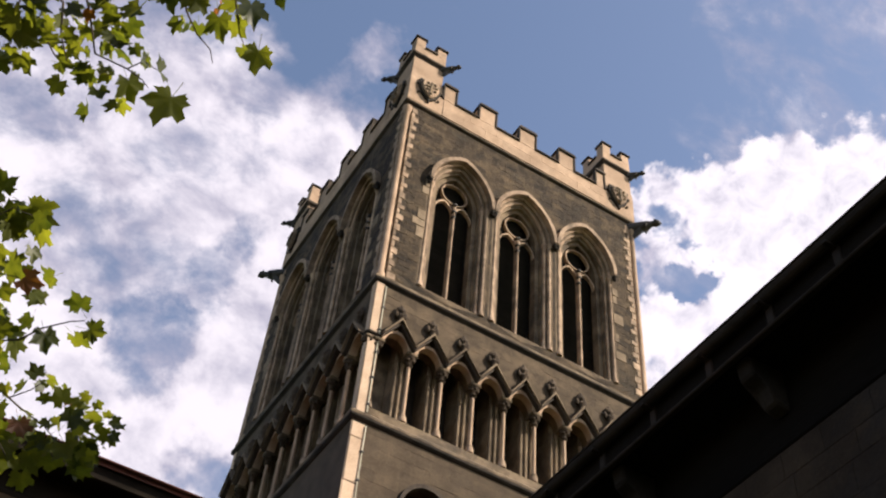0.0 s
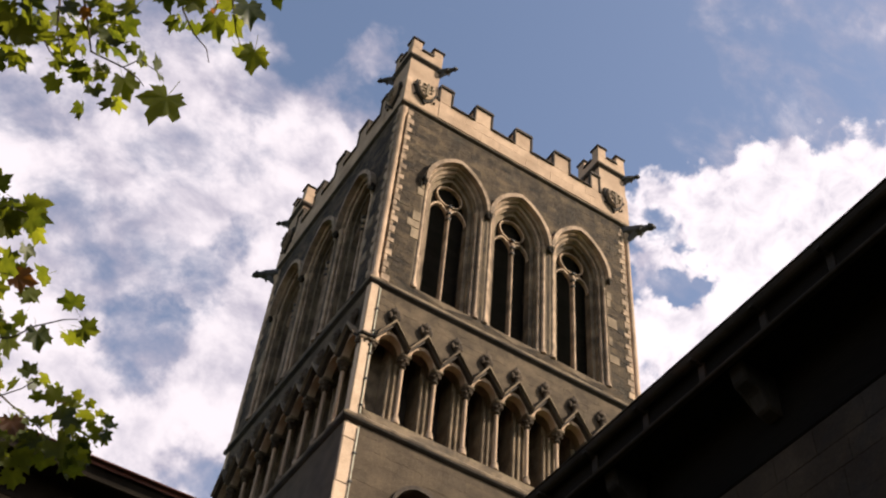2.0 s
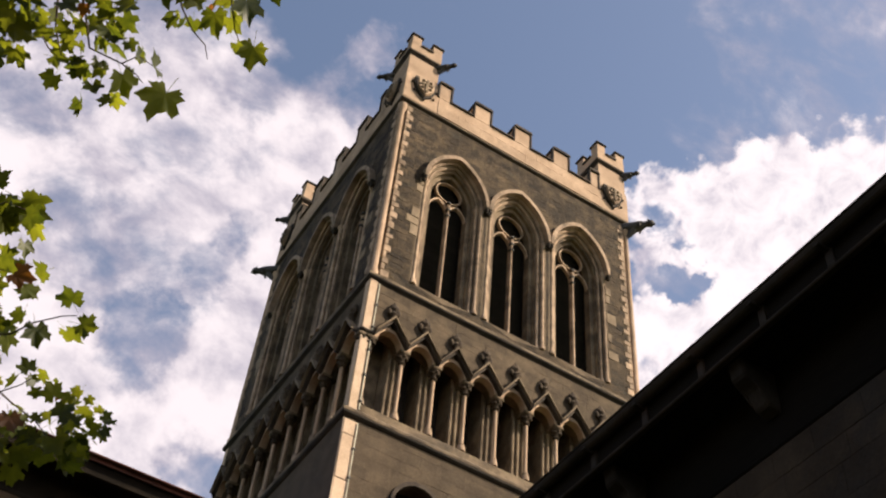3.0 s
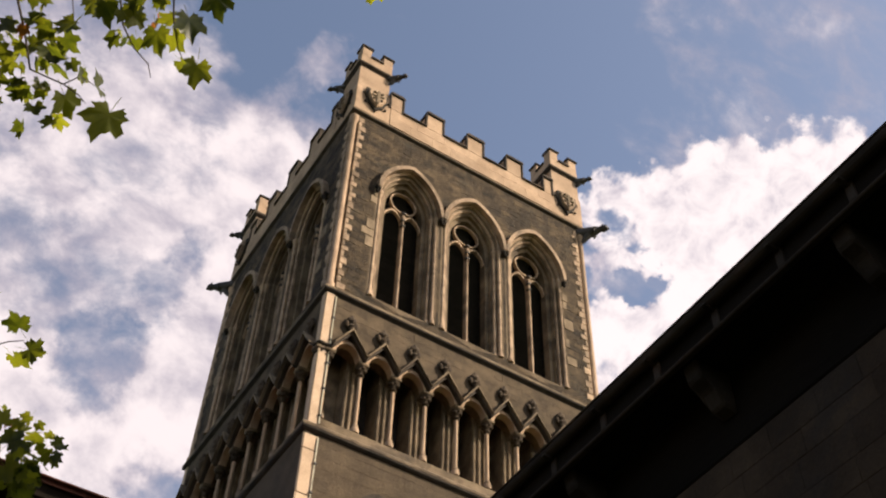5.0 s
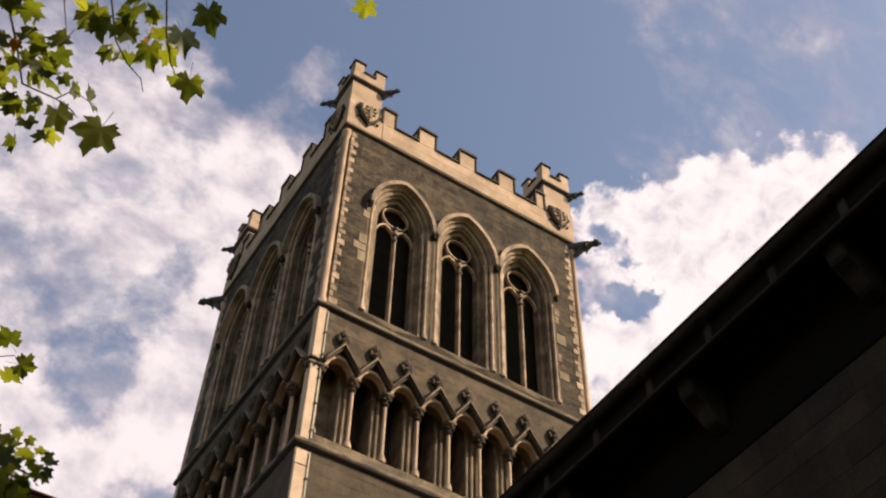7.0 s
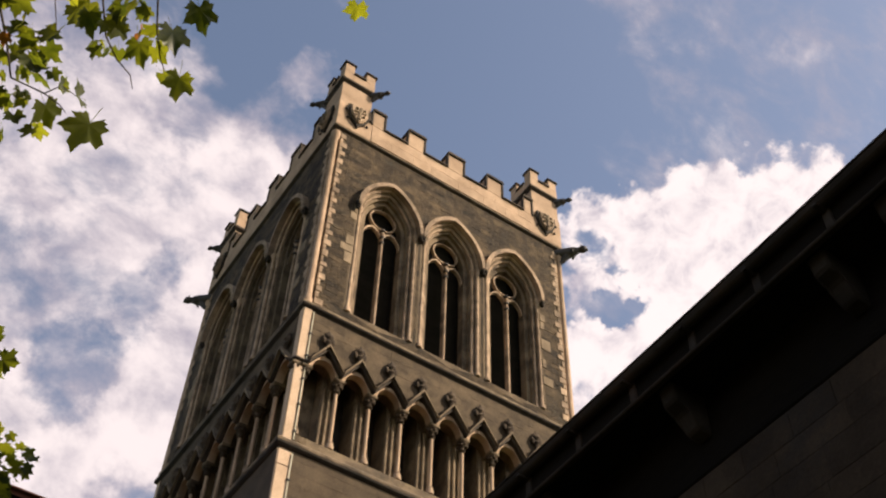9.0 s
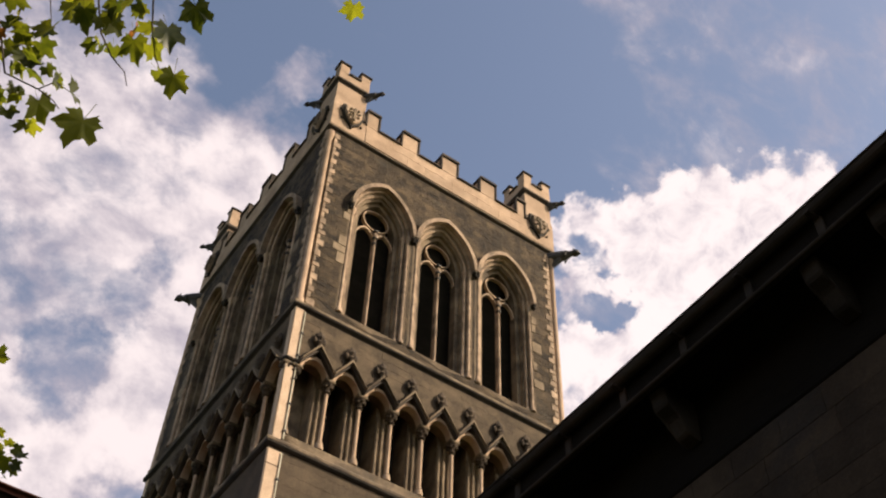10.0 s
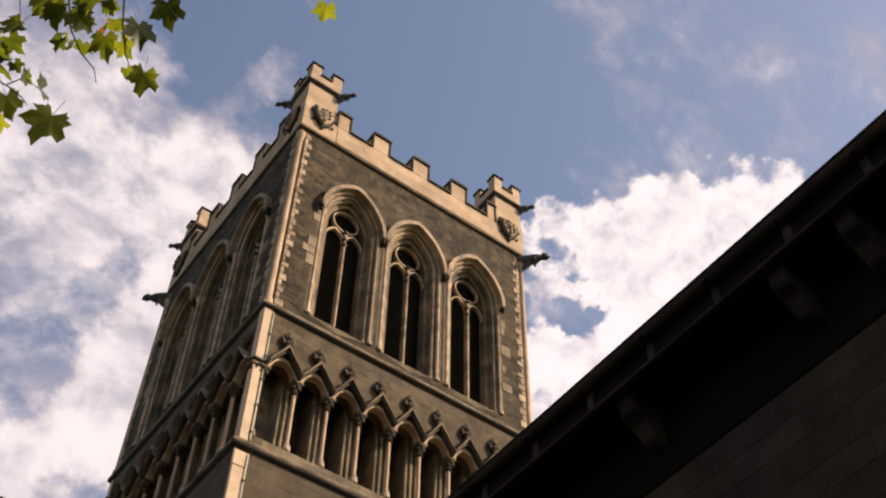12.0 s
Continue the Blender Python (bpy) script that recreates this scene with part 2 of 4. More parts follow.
def leaf_material(name, low, high, vary):
    mat = bpy.data.materials.new(name)
    mat.use_nodes = True
    n = Nodes(mat.node_tree)
    out = n.add("ShaderNodeOutputMaterial")
    rand = n.add("ShaderNodeObjectInfo").outputs["Random"] if vary == "object" else n.add("ShaderNodeNewGeometry").outputs["Random Per Island"]
    where = n.add("ShaderNodeNewGeometry").outputs["Position"]
    blotch = n.ramp(n.noise(where, 14.0, 4.0, 0.6), 0.3, 0.7)
    colour = n.mix(n.math("MULTIPLY_ADD", blotch, 0.3, n.math("MULTIPLY", n.math("POWER", rand, 1.5), 0.7)), low, high)
    colour = n.mix(n.ramp(rand, 0.95, 0.97), colour, (0.13, 0.055, 0.022))
    shader = n.add("ShaderNodeBsdfPrincipled")
    n.link(colour, shader.inputs["Base Color"])
    shader.inputs["Roughness"].default_value = 0.5
    glow = n.add("ShaderNodeBsdfTranslucent")
    n.link(n.mix(1.0, colour, (2.7, 2.45, 0.65), "MULTIPLY"), glow.inputs["Color"])
    both = n.add("ShaderNodeMixShader")
    both.inputs[0].default_value = 0.56
    n.link(shader.outputs[0], both.inputs[1])
    n.link(glow.outputs[0], both.inputs[2])
    n.link(both.outputs[0], out.inputs["Surface"])
    return mat


LEAF = leaf_material("green_leaf", (0.022, 0.036, 0.009), (0.155, 0.175, 0.03), "object")
LEAF_MASS = leaf_material("green_leaf_mass", (0.035, 0.06, 0.012), (0.12, 0.16, 0.03), "island")

# ---- mesh helpers ----


def thing(name, label, category, group="", kind="", at=Matrix()):
    ob = new(name)
    ob.matrix_basis = at
    return tagged(ob, label, category, group, kind)


def part(name, bm, mat, parent=None, label="", smooth=False):
    bmesh.ops.recalc_face_normals(bm, faces=bm.faces)
    mesh = bpy.data.meshes.new(name)
    bm.to_mesh(mesh)
    bm.free()
    mesh.materials.append(mat)
    if smooth:
        mesh.shade_smooth()
        mesh.set_sharp_from_angle(angle=radians(40))
    ob = new(name, mesh)
    ob.parent = parent
    return tagged(ob, label) if label else ob


def box(bm, x0, x1, y0, y1, z0, z1):
    m = Matrix.LocRotScale(((x0 + x1) / 2, (y0 + y1) / 2, (z0 + z1) / 2), None, (abs(x1 - x0), abs(y1 - y0), abs(z1 - z0)))
    return bmesh.ops.create_cube(bm, size=1, matrix=m)["verts"]


def soften(bm, width, segments=1):
    bmesh.ops.bevel(bm, geom=list(bm.edges), offset=width, segments=segments, affect="EDGES", clamp_overlap=True)
    return bm


def slab(bm, outline, y0, y1):
    """An outline in x, z made solid from y0 to y1."""
    front = [bm.verts.new((x, y0, z)) for x, z in outline]
    back = [bm.verts.new((x, y1, z)) for x, z in outline]
    n = len(outline)
    bm.faces.new(front)
    bm.faces.new(back[::-1])
    for i in range(n):
        j = (i + 1) % n
        bm.faces.new((front[i], back[i], back[j], front[j]))


def turned(bm, profile, x, y, sides=12, at=Matrix()):
    """A turned body: profile of (radius, z) round an upright axis at x, y."""
    rings = [[bm.verts.new(at @ Vector((x + r * math.cos(2 * math.pi * k / sides), y + r * math.sin(2 * math.pi * k / sides), z))) for k in range(sides)] for r, z in profile]
    for a, b in zip(rings, rings[1:]):
        for k in range(sides):
            j = (k + 1) % sides
            bm.faces.new((a[k], a[j], b[j], b[k]))
    bm.faces.new(rings[0][::-1])
    bm.faces.new(rings[-1])


def swept(bm, spine, radii, sides=8, caps=True):
    """A round tube of changing radius along a spine of points."""
    rings = []
    for i, p in enumerate(spine):
        way = (Vector(spine[min(i + 1, len(spine) - 1)]) - Vector(spine[max(i - 1, 0)])).normalized()
        side = way.cross(Vector((0.31, 0.17, 0.93))).normalized()
        up = side.cross(way)
        rings.append([bm.verts.new(Vector(p) + radii[i] * (math.cos(a) * side + math.sin(a) * up)) for a in (2 * math.pi * k / sides for k in range(sides))])
    for a, b in zip(rings, rings[1:]):
        for k in range(sides):
            j = (k + 1) % sides
            bm.faces.new((a[k], a[j], b[j], b[k]))
    if caps:
        bm.faces.new(rings[0][::-1])
        bm.faces.new(rings[-1])


def arch(xc, half, spring, rise, steps=9):
    """The points of a pointed arch from its left to its right springing."""
    radius = (rise * rise + half * half) / (2 * half)
    cx = xc - half + radius
    top = math.atan2(rise, -(radius - half)) if radius > half else math.pi / 2
    left = []
    for k in range(steps + 1):
        a = math.pi + (top - math.pi) * k / steps
        left.append((cx + radius * math.cos(a), spring + radius * math.sin(a)))
    return left + [(2 * xc - x, z) for x, z in left[-2::-1]]


def arch_rise(half, out_half, out_rise):
    """The rise of an arch concentric with a larger one."""
    radius = (out_rise * out_rise + out_half * out_half) / (2 * out_half)
    c = radius - out_half
    inner = c + half
    return math.sqrt(inner * inner - c * c)


def arch_band(bm, xc, out_half, out_rise, half, rise, foot, spring, y0, y1, foot_out=None):
    """A band between two pointed arches, down to a foot."""
    outer = arch(xc, out_half, spring, out_rise)
    inner = arch(xc, half, spring, rise)
    f = foot if foot_out is None else foot_out
    outline = [(xc - out_half, f)] * (f < spring - 0.001) + outer + [(xc + out_half, f)] * (f < spring - 0.001)
    outline += [(xc + half, foot)] * (foot < spring - 0.001) + inner[::-1] + [(xc - half, foot)] * (foot < spring - 0.001)
    slab(bm, outline, y0, y1)

# ---- the tower: 8 m square, its near corner at the origin ----
W, MID = 8.0, Matrix.Translation((4, 4, 0))
Z_LOW, Z_BELFRY, Z_PARAPET = 16.44, 20.65, 28.08   # string courses
WIN_X, SILL, SPRING = (1.97, 4.02, 6.07), 21.12, 25.1
tower = thing("church_tower", "square stone belfry tower with battlements, arcade and lancet windows", "tower")
face_parts = []


def quarter(k):
    return MID @ Matrix.Rotation(radians(90 * k), 4, "Z") @ MID.inverted()


def on_face(name, bm, mat, label="", parent=None, smooth=False):
    """A part of the face along x, to be repeated on the other three."""
    ob = part(name, bm, mat, parent or tower, label, smooth)
    if parent is None:
        face_parts.append(ob)
    return ob


HALVES = (0.93, 0.82, 0.69, 0.575)
DEEP = 0.5
RISES = [1.42] + [arch_rise(h, 0.93, 1.42) for h in HALVES[1:]]
BAY, FIRST = 0.845, 0.28
ARC_SILL, ARC_SPRING, ARC_HALF, ARC_RISE = 17.0, 18.76, 0.34, 0.42


def belfry_wall():
    bm = bmesh.new()
    box(bm, 0.55, W - 0.55, 0.02, DEEP, Z_BELFRY, SILL)
    outline = [(0.55, SILL)]
    for x in WIN_X:
        outline += [(x - HALVES[0], SILL)] + arch(x, HALVES[0], SPRING, RISES[0]) + [(x + HALVES[0], SILL)]
    slab(bm, outline + [(W - 0.55, SILL), (W - 0.55, Z_PARAPET), (0.55, Z_PARAPET)], 0.02, DEEP)
    on_face("belfry_wall", bm, MORTAR, "dark weathered rubble wall")


def belfry_window(x):
    bm = bmesh.new()
    for (h0, r0), (h1, r1), y in zip(zip(HALVES, RISES), list(zip(HALVES, RISES))[1:], (0.08, 0.17, 0.27)):
        arch_band(bm, x, h0 + 0.004, r0 + 0.004, h1, r1, SILL, SPRING, y, DEEP)
    win = on_face("belfry_window", bm, DRESSED, "two-light pointed window with moulded jambs and slate louvres")
    # shafts with caps and bases in the angles of the orders, and roll mouldings that carry them round the arch
    for side in (-1, 1):
        for h, y, r in ((HALVES[0] - 0.055, 0.04, 0.05), (HALVES[1] - 0.05, 0.125, 0.045)):
            bm = bmesh.new()
            turned(bm, [(r * 1.7, SILL), (r * 1.7, SILL + 0.08), (r * 1.2, SILL + 0.16), (r, SILL + 0.2), (r, SPRING - 0.2), (r * 1.15, SPRING - 0.17), (r * 1.1, SPRING - 0.13), (r * 1.9, SPRING - 0.03), (r * 1.9, SPRING + 0.04)], x + side * h, y, 10)
            on_face("jamb_shaft", bm, QUOIN, "pale stone shaft with moulded capital", win, True)
    for h, y, r in ((HALVES[0] - 0.05, 0.04, 0.05), (HALVES[1] - 0.045, 0.125, 0.045)):
        bm = bmesh.new()
        pts = arch(x, h, SPRING + 0.04, arch_rise(h, 0.93, RISES[0]), 10)
        swept(bm, [(px, y, pz) for px, pz in pts], [r] * len(pts), 8)
        on_face("arch_roll", bm, QUOIN, "", win, True)
    # hood mould
    bm = bmesh.new()
    arch_band(bm, x, 1.03, 1.56, 0.92, 1.41, SPRING + 0.02, SPRING + 0.02, -0.17, 0.06)
    soften(bm, 0.02)
    hood = on_face("hood_mould", bm, QUOIN, "projecting pale stone hood", win)
    # label stops coloured near-black in place of the hood's cast shadow
    for side in (-1, 1):
        bm = bmesh.new()
        for dx, dz, r in ((0.0, 0.0, 0.08), (0.05, 0.09, 0.07), (0.03, -0.08, 0.05)):
            bmesh.ops.create_icosphere(bm, subdivisions=2, radius=r, matrix=pose(x + side * (0.975 + dx), -0.07, SPRING - 0.02 + dz) @ Matrix.Diagonal((0.8, 1.15, 1.1, 1)))
        on_face("label_stop", bm, SOOT_SHADE, "near-black label stop, hood's cast shadow in its colour", win, True)
    # mullion and tracery
    yt, yb = 0.32, 0.42
    bm = bmesh.new()
    box(bm, x - 0.038, x + 0.038, yt - 0.03, yb, SILL, SPRING + 0.02)
    soften(bm, 0.03)
    on_face("mullion", bm, QUOIN, "slender pale mullion", win)
    bm = bmesh.new()
    turned(bm, [(0.05, SILL), (0.05, SILL + 0.1), (0.035, SILL + 0.14), (0.035, SPRING - 0.35), (0.06, SPRING - 0.22), (0.06, SPRING - 0.17)], x, yt - 0.05, 8)
    on_face("mullion_shaft", bm, QUOIN, "", win, True)
    for z in (SPRING - 0.62, SPRING - 0.38, SPRING - 0.1):
        bm = bmesh.new()
        turned(bm, [(0.05, z), (0.075, z + 0.02), (0.075, z + 0.06), (0.05, z + 0.08)], x, yt - 0.04, 8)
        on_face("shaft_ring", bm, LEAD, "dark iron ring on the mullion", win, True)
    bm = bmesh.new()
    for s in (-1, 1):
        arch_band(bm, x + s * 0.287, 0.30, 0.48, 0.262, 0.415, SPRING - 0.44, SPRING - 0.44, yt, yb)
    rc, zc = 0.395, SPRING + 0.42
    for k in range(20):
        a0, a1 = 2 * math.pi * k / 20, 2 * math.pi * (k + 1) / 20
        slab(bm, [(x + (rc + 0.018) * math.cos(a0), zc + (rc + 0.018) * math.sin(a0)), (x + (rc + 0.018) * math.cos(a1), zc + (rc + 0.018) * math.sin(a1)), (x + (rc - 0.022) * math.cos(a1), zc + (rc - 0.022) * math.sin(a1)), (x + (rc - 0.022) * math.cos(a0), zc + (rc - 0.022) * math.sin(a0))], yt, yb)
    on_face("tracery", bm, QUOIN, "pale stone tracery with a slender circle", win)
    # louvres, with the shade inside the opening put into their colour
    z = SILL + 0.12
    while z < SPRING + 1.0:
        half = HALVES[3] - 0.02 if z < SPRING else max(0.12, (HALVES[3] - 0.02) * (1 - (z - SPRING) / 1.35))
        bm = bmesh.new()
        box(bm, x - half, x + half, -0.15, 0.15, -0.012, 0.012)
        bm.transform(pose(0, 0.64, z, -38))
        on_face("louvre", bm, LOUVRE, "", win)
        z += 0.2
    # sloping sill
    bm = bmesh.new()
    slab(bm, [(x - 0.93, 0), (x - 0.93, 1), (x + 0.93, 1), (x + 0.93, 0)], 0, 1)
    for v in bm.verts:
        v.co = Vector((v.co.x, 0.03 + (DEEP - 0.03) * v.co.y, SILL - 0.16 + (0.05 + 0.22 * v.co.y) * v.co.z))
    on_face("sill", bm, DRESSED, "", win)


def mitred(bm, profile, z):
    """A band of the given profile along the face, mitred at the corners."""
    ends = [[bm.verts.new((d if e == 0 else W - d, d, z + h)) for d, h in profile] for e in (0, 1)]
    m = len(profile)
    for k in range(m):
        j = (k + 1) % m
        bm.faces.new((ends[0][k], ends[1][k], ends[1][j], ends[0][j]))
    bm.faces.new(ends[0])
    bm.faces.new(ends[1][::-1])


def string_course(z, out, tall, hollow_mat):
    """A moulded band: weathered on top, with a hollow below coloured by soot and shade."""
    bm = bmesh.new()
    mitred(bm, [(0.03, tall * 1.25), (-out * 0.45, tall * 0.85), (-out, tall * 0.5), (-out, tall * 0.22), (0.03, tall * 0.22)], z)
    band = on_face("string_course", bm, DRESSED, "weathered moulded stone band")
    # the underside's shade is put into the colour, along with soot
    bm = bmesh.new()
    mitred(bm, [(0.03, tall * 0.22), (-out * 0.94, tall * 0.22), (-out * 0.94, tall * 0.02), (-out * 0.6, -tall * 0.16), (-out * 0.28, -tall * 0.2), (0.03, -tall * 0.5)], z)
    on_face("drip_moulding", bm, hollow_mat, "dark hollow moulding, soot and shade in its colour", band)


def arcade():
    # wall over the arches, cut by each bay's arch
    bm = bmesh.new()
    n_bays = 9
    x_end = FIRST + BAY * n_bays
    box(bm, 0.0, W, 0.0, 0.55, Z_LOW, ARC_SILL - 0.1)
    box(bm, 0.16, FIRST - 0.03, 0.0, 0.2, ARC_SILL - 0.1, Z_BELFRY)
    box(bm, x_end + 0.02, W - 0.003, 0.0, 0.1, ARC_SILL - 0.1, Z_BELFRY)
    on_face("arcade_base_wall", bm, DRESSED, "worn dressed stone under the arcade")
    bm = bmesh.new()
    outline = [(FIRST, ARC_SPRING + 0.12)]
    for k in range(n_bays):
        outline += arch(FIRST + BAY * (k + 0.5), ARC_HALF + 0.03, ARC_SPRING + 0.12, ARC_RISE, 6)
    slab(bm, outline + [(x_end, ARC_SPRING + 0.12), (x_end, Z_BELFRY), (FIRST, Z_BELFRY)], 0.02, 0.45)
    on_face("spandrel_wall", bm, MORTAR, "dark rubble over the arcade")
    for k in range(n_bays + 1):
        x = FIRST + BAY * k
        zb = ARC_SILL
        bm = bmesh.new()
        turned(bm, [(0.046, zb + 0.16), (0.044, zb + 0.9), (0.043, ARC_SPRING - 0.2)], x, 0.09, 12)
        col = on_face("arcade_column", bm, ASHLAR, "slender pale stone colonnette", None, True)
        bm = bmesh.new()
        turned(bm, [(0.095, zb - 0.06), (0.095, zb + 0.05), (0.07, zb + 0.09), (0.08, zb + 0.12), (0.052, zb + 0.17)], x, 0.09, 12)
        on_face("base", bm, QUOIN, "", col, True)
        bm = bmesh.new()
        turned(bm, [(0.049, ARC_SPRING - 0.24), (0.085, ARC_SPRING - 0.2), (0.06, ARC_SPRING - 0.16), (0.075, ARC_SPRING - 0.09), (0.115, ARC_SPRING - 0.02), (0.14, ARC_SPRING + 0.03)], x, 0.08, 12)
        for k_leaf in range(8):
            a = 2 * math.pi * k_leaf / 8
            bmesh.ops.create_icosphere(bm, subdivisions=1, radius=0.042, matrix=pose(x + 0.105 * math.cos(a), 0.08 + 0.105 * math.sin(a), ARC_SPRING - 0.03 - 0.05 * (k_leaf % 2)))
        on_face("capital", bm, CAPITAL, "dark leafy bell capital", col, True)
        bm = bmesh.new()
        box(bm, x - 0.135, x + 0.135, -0.06, 0.2, ARC_SPRING + 0.032, ARC_SPRING + 0.118)
        soften(bm, 0.02)
        on_face("abacus", bm, DRESSED, "", col)
        if k in (0, n_bays):
            continue
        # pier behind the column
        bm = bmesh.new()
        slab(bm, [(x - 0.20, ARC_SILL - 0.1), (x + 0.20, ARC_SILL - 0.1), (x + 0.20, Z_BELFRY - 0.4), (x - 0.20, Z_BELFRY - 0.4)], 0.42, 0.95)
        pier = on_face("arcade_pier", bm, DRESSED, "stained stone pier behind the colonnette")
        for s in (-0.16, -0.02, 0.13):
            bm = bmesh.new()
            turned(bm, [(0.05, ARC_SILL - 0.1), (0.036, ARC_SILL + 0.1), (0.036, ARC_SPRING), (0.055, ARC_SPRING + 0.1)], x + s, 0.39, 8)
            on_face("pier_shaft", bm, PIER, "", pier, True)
    for k in range(n_bays):
        xc = FIRST + BAY * (k + 0.5)
        bm = bmesh.new()
        arch_band(bm, xc, ARC_HALF + 0.045, ARC_RISE + 0.03, ARC_HALF - 0.045, ARC_RISE - 0.06, ARC_SPRING + 0.12, ARC_SPRING + 0.12, -0.03, 0.16)
        soften(bm, 0.018)
        ring = on_face("arcade_arch", bm, ASHLAR, "pale moulded pointed arch")
        # gable hood: a weathered top fillet on a hollow that stands well out, underside shade in its colour
        foot, apex, t = ARC_SPRING + 0.24, 19.63, 0.075
        hx = BAY / 2 - 0.01
        bm = bmesh.new()
        slab(bm, [(xc - hx, foot), (xc, apex), (xc + hx, foot), (xc + hx, foot - t * 0.7), (xc, apex - t * 0.9), (xc - hx, foot - t * 0.7)], -0.21, 0.05)
        soften(bm, 0.012)
        hood = on_face("gable_hood", bm, DRESSED, "projecting straight-sided gable hood", ring)
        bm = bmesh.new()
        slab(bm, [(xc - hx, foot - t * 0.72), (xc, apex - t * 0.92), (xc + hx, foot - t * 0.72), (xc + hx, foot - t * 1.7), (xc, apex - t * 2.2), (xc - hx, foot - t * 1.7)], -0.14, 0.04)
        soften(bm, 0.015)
        on_face("hood_hollow", bm, COPING, "dark hollow under the gable, shade in its colour", ring)
        bm = bmesh.new()
        turned(bm, [(0.05, apex - 0.08), (0.06, apex + 0.06), (0.10, apex + 0.13), (0.06, apex + 0.2), (0.10, apex + 0.28), (0.07, apex + 0.38), (0.02, apex + 0.5)], xc, -0.045, 8)
        for dx, dz, r in ((-0.11, 0.18, 0.06), (0.11, 0.2, 0.06), (-0.06, 0.33, 0.055), (0.07, 0.35, 0.055)):
            bmesh.ops.create_icosphere(bm, subdivisions=2, radius=r, matrix=pose(xc + dx, -0.045, apex + dz, 0, 60 * dx, 0) @ Matrix.Diagonal((0.95, 0.8, 1.9, 1)))
        on_face("finial", bm, CAPITAL, "stubby stained leaf finial", ring, True)
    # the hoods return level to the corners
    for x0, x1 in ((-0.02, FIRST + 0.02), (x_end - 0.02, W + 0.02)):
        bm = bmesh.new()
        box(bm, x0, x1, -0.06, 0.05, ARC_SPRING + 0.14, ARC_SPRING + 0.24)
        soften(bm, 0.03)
        on_face("hood_return", bm, COPING, "dark moulding turned round the corner")
    # the back of the passage, its shade put into a near-black colour
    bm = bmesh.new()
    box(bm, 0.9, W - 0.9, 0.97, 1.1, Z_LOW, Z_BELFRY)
    on_face("passage_back", bm, SOOT_SHADE, "near-black wall at the back of the arcade, shade in its colour")


LOW_X = 1.82


def low_stage():
    bm = bmesh.new()
    xw, half, spring, rise = LOW_X, 0.58, 14.86, 0.64
    lo = -0.06
    box(bm, lo, W - lo, lo, 0.6, 0.0, 12.6)
    slab(bm, [(lo, 12.6), (xw - half, 12.6)] + arch(xw, half, spring, rise) + [(xw + half, 12.6), (W - lo, 12.6), (W - lo, Z_LOW), (lo, Z_LOW)], lo, 0.6)
    on_face("low_wall", bm, LOWSTONE, "stained coursed stone wall of the lower stage")
    bm = bmesh.new()
    arch_band(bm, xw, half + 0.06, rise + 0.065, half - 0.02, rise - 0.03, spring - 0.05, spring - 0.05, lo - 0.06, 0.05)
    soften(bm, 0.02)
    win = on_face("low_window", bm, COPING, "small pointed window with a stone hood")
    # a near-black sheet carries the shade of the low opening
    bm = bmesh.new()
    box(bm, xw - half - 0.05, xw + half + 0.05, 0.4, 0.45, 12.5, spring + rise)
    on_face("pane", bm, LOUVRE, "near-black pane, shade of the opening in its colour", win)


def corner():
    """The shaft up the corner, with its cap and base."""
    bm = bmesh.new()
    zt = Z_PARAPET - 0.28
    turned(bm, [(0.12, Z_BELFRY + 0.12), (0.12, Z_BELFRY + 0.3), (0.085, Z_BELFRY + 0.36), (0.085, zt - 0.25), (0.11, zt - 0.18), (0.14, zt), (0.14, zt + 0.06)], 0.07, 0.07, 12)
    on_face("corner_shaft", bm, ASHLAR, "round pale stone corner shaft", None, True)
    bm = bmesh.new()
    box(bm, 0.10, 0.56, 0.10, 0.56, Z_BELFRY, Z_PARAPET)
    on_face("corner_core", bm, MORTAR)
    bm = bmesh.new()
    box(bm, -0.004, 0.23, -0.004, 0.23, Z_LOW, Z_BELFRY)
    soften(bm, 0.02)
    on_face("corner_strip", bm, CORNER, "pale dressed corner strip")


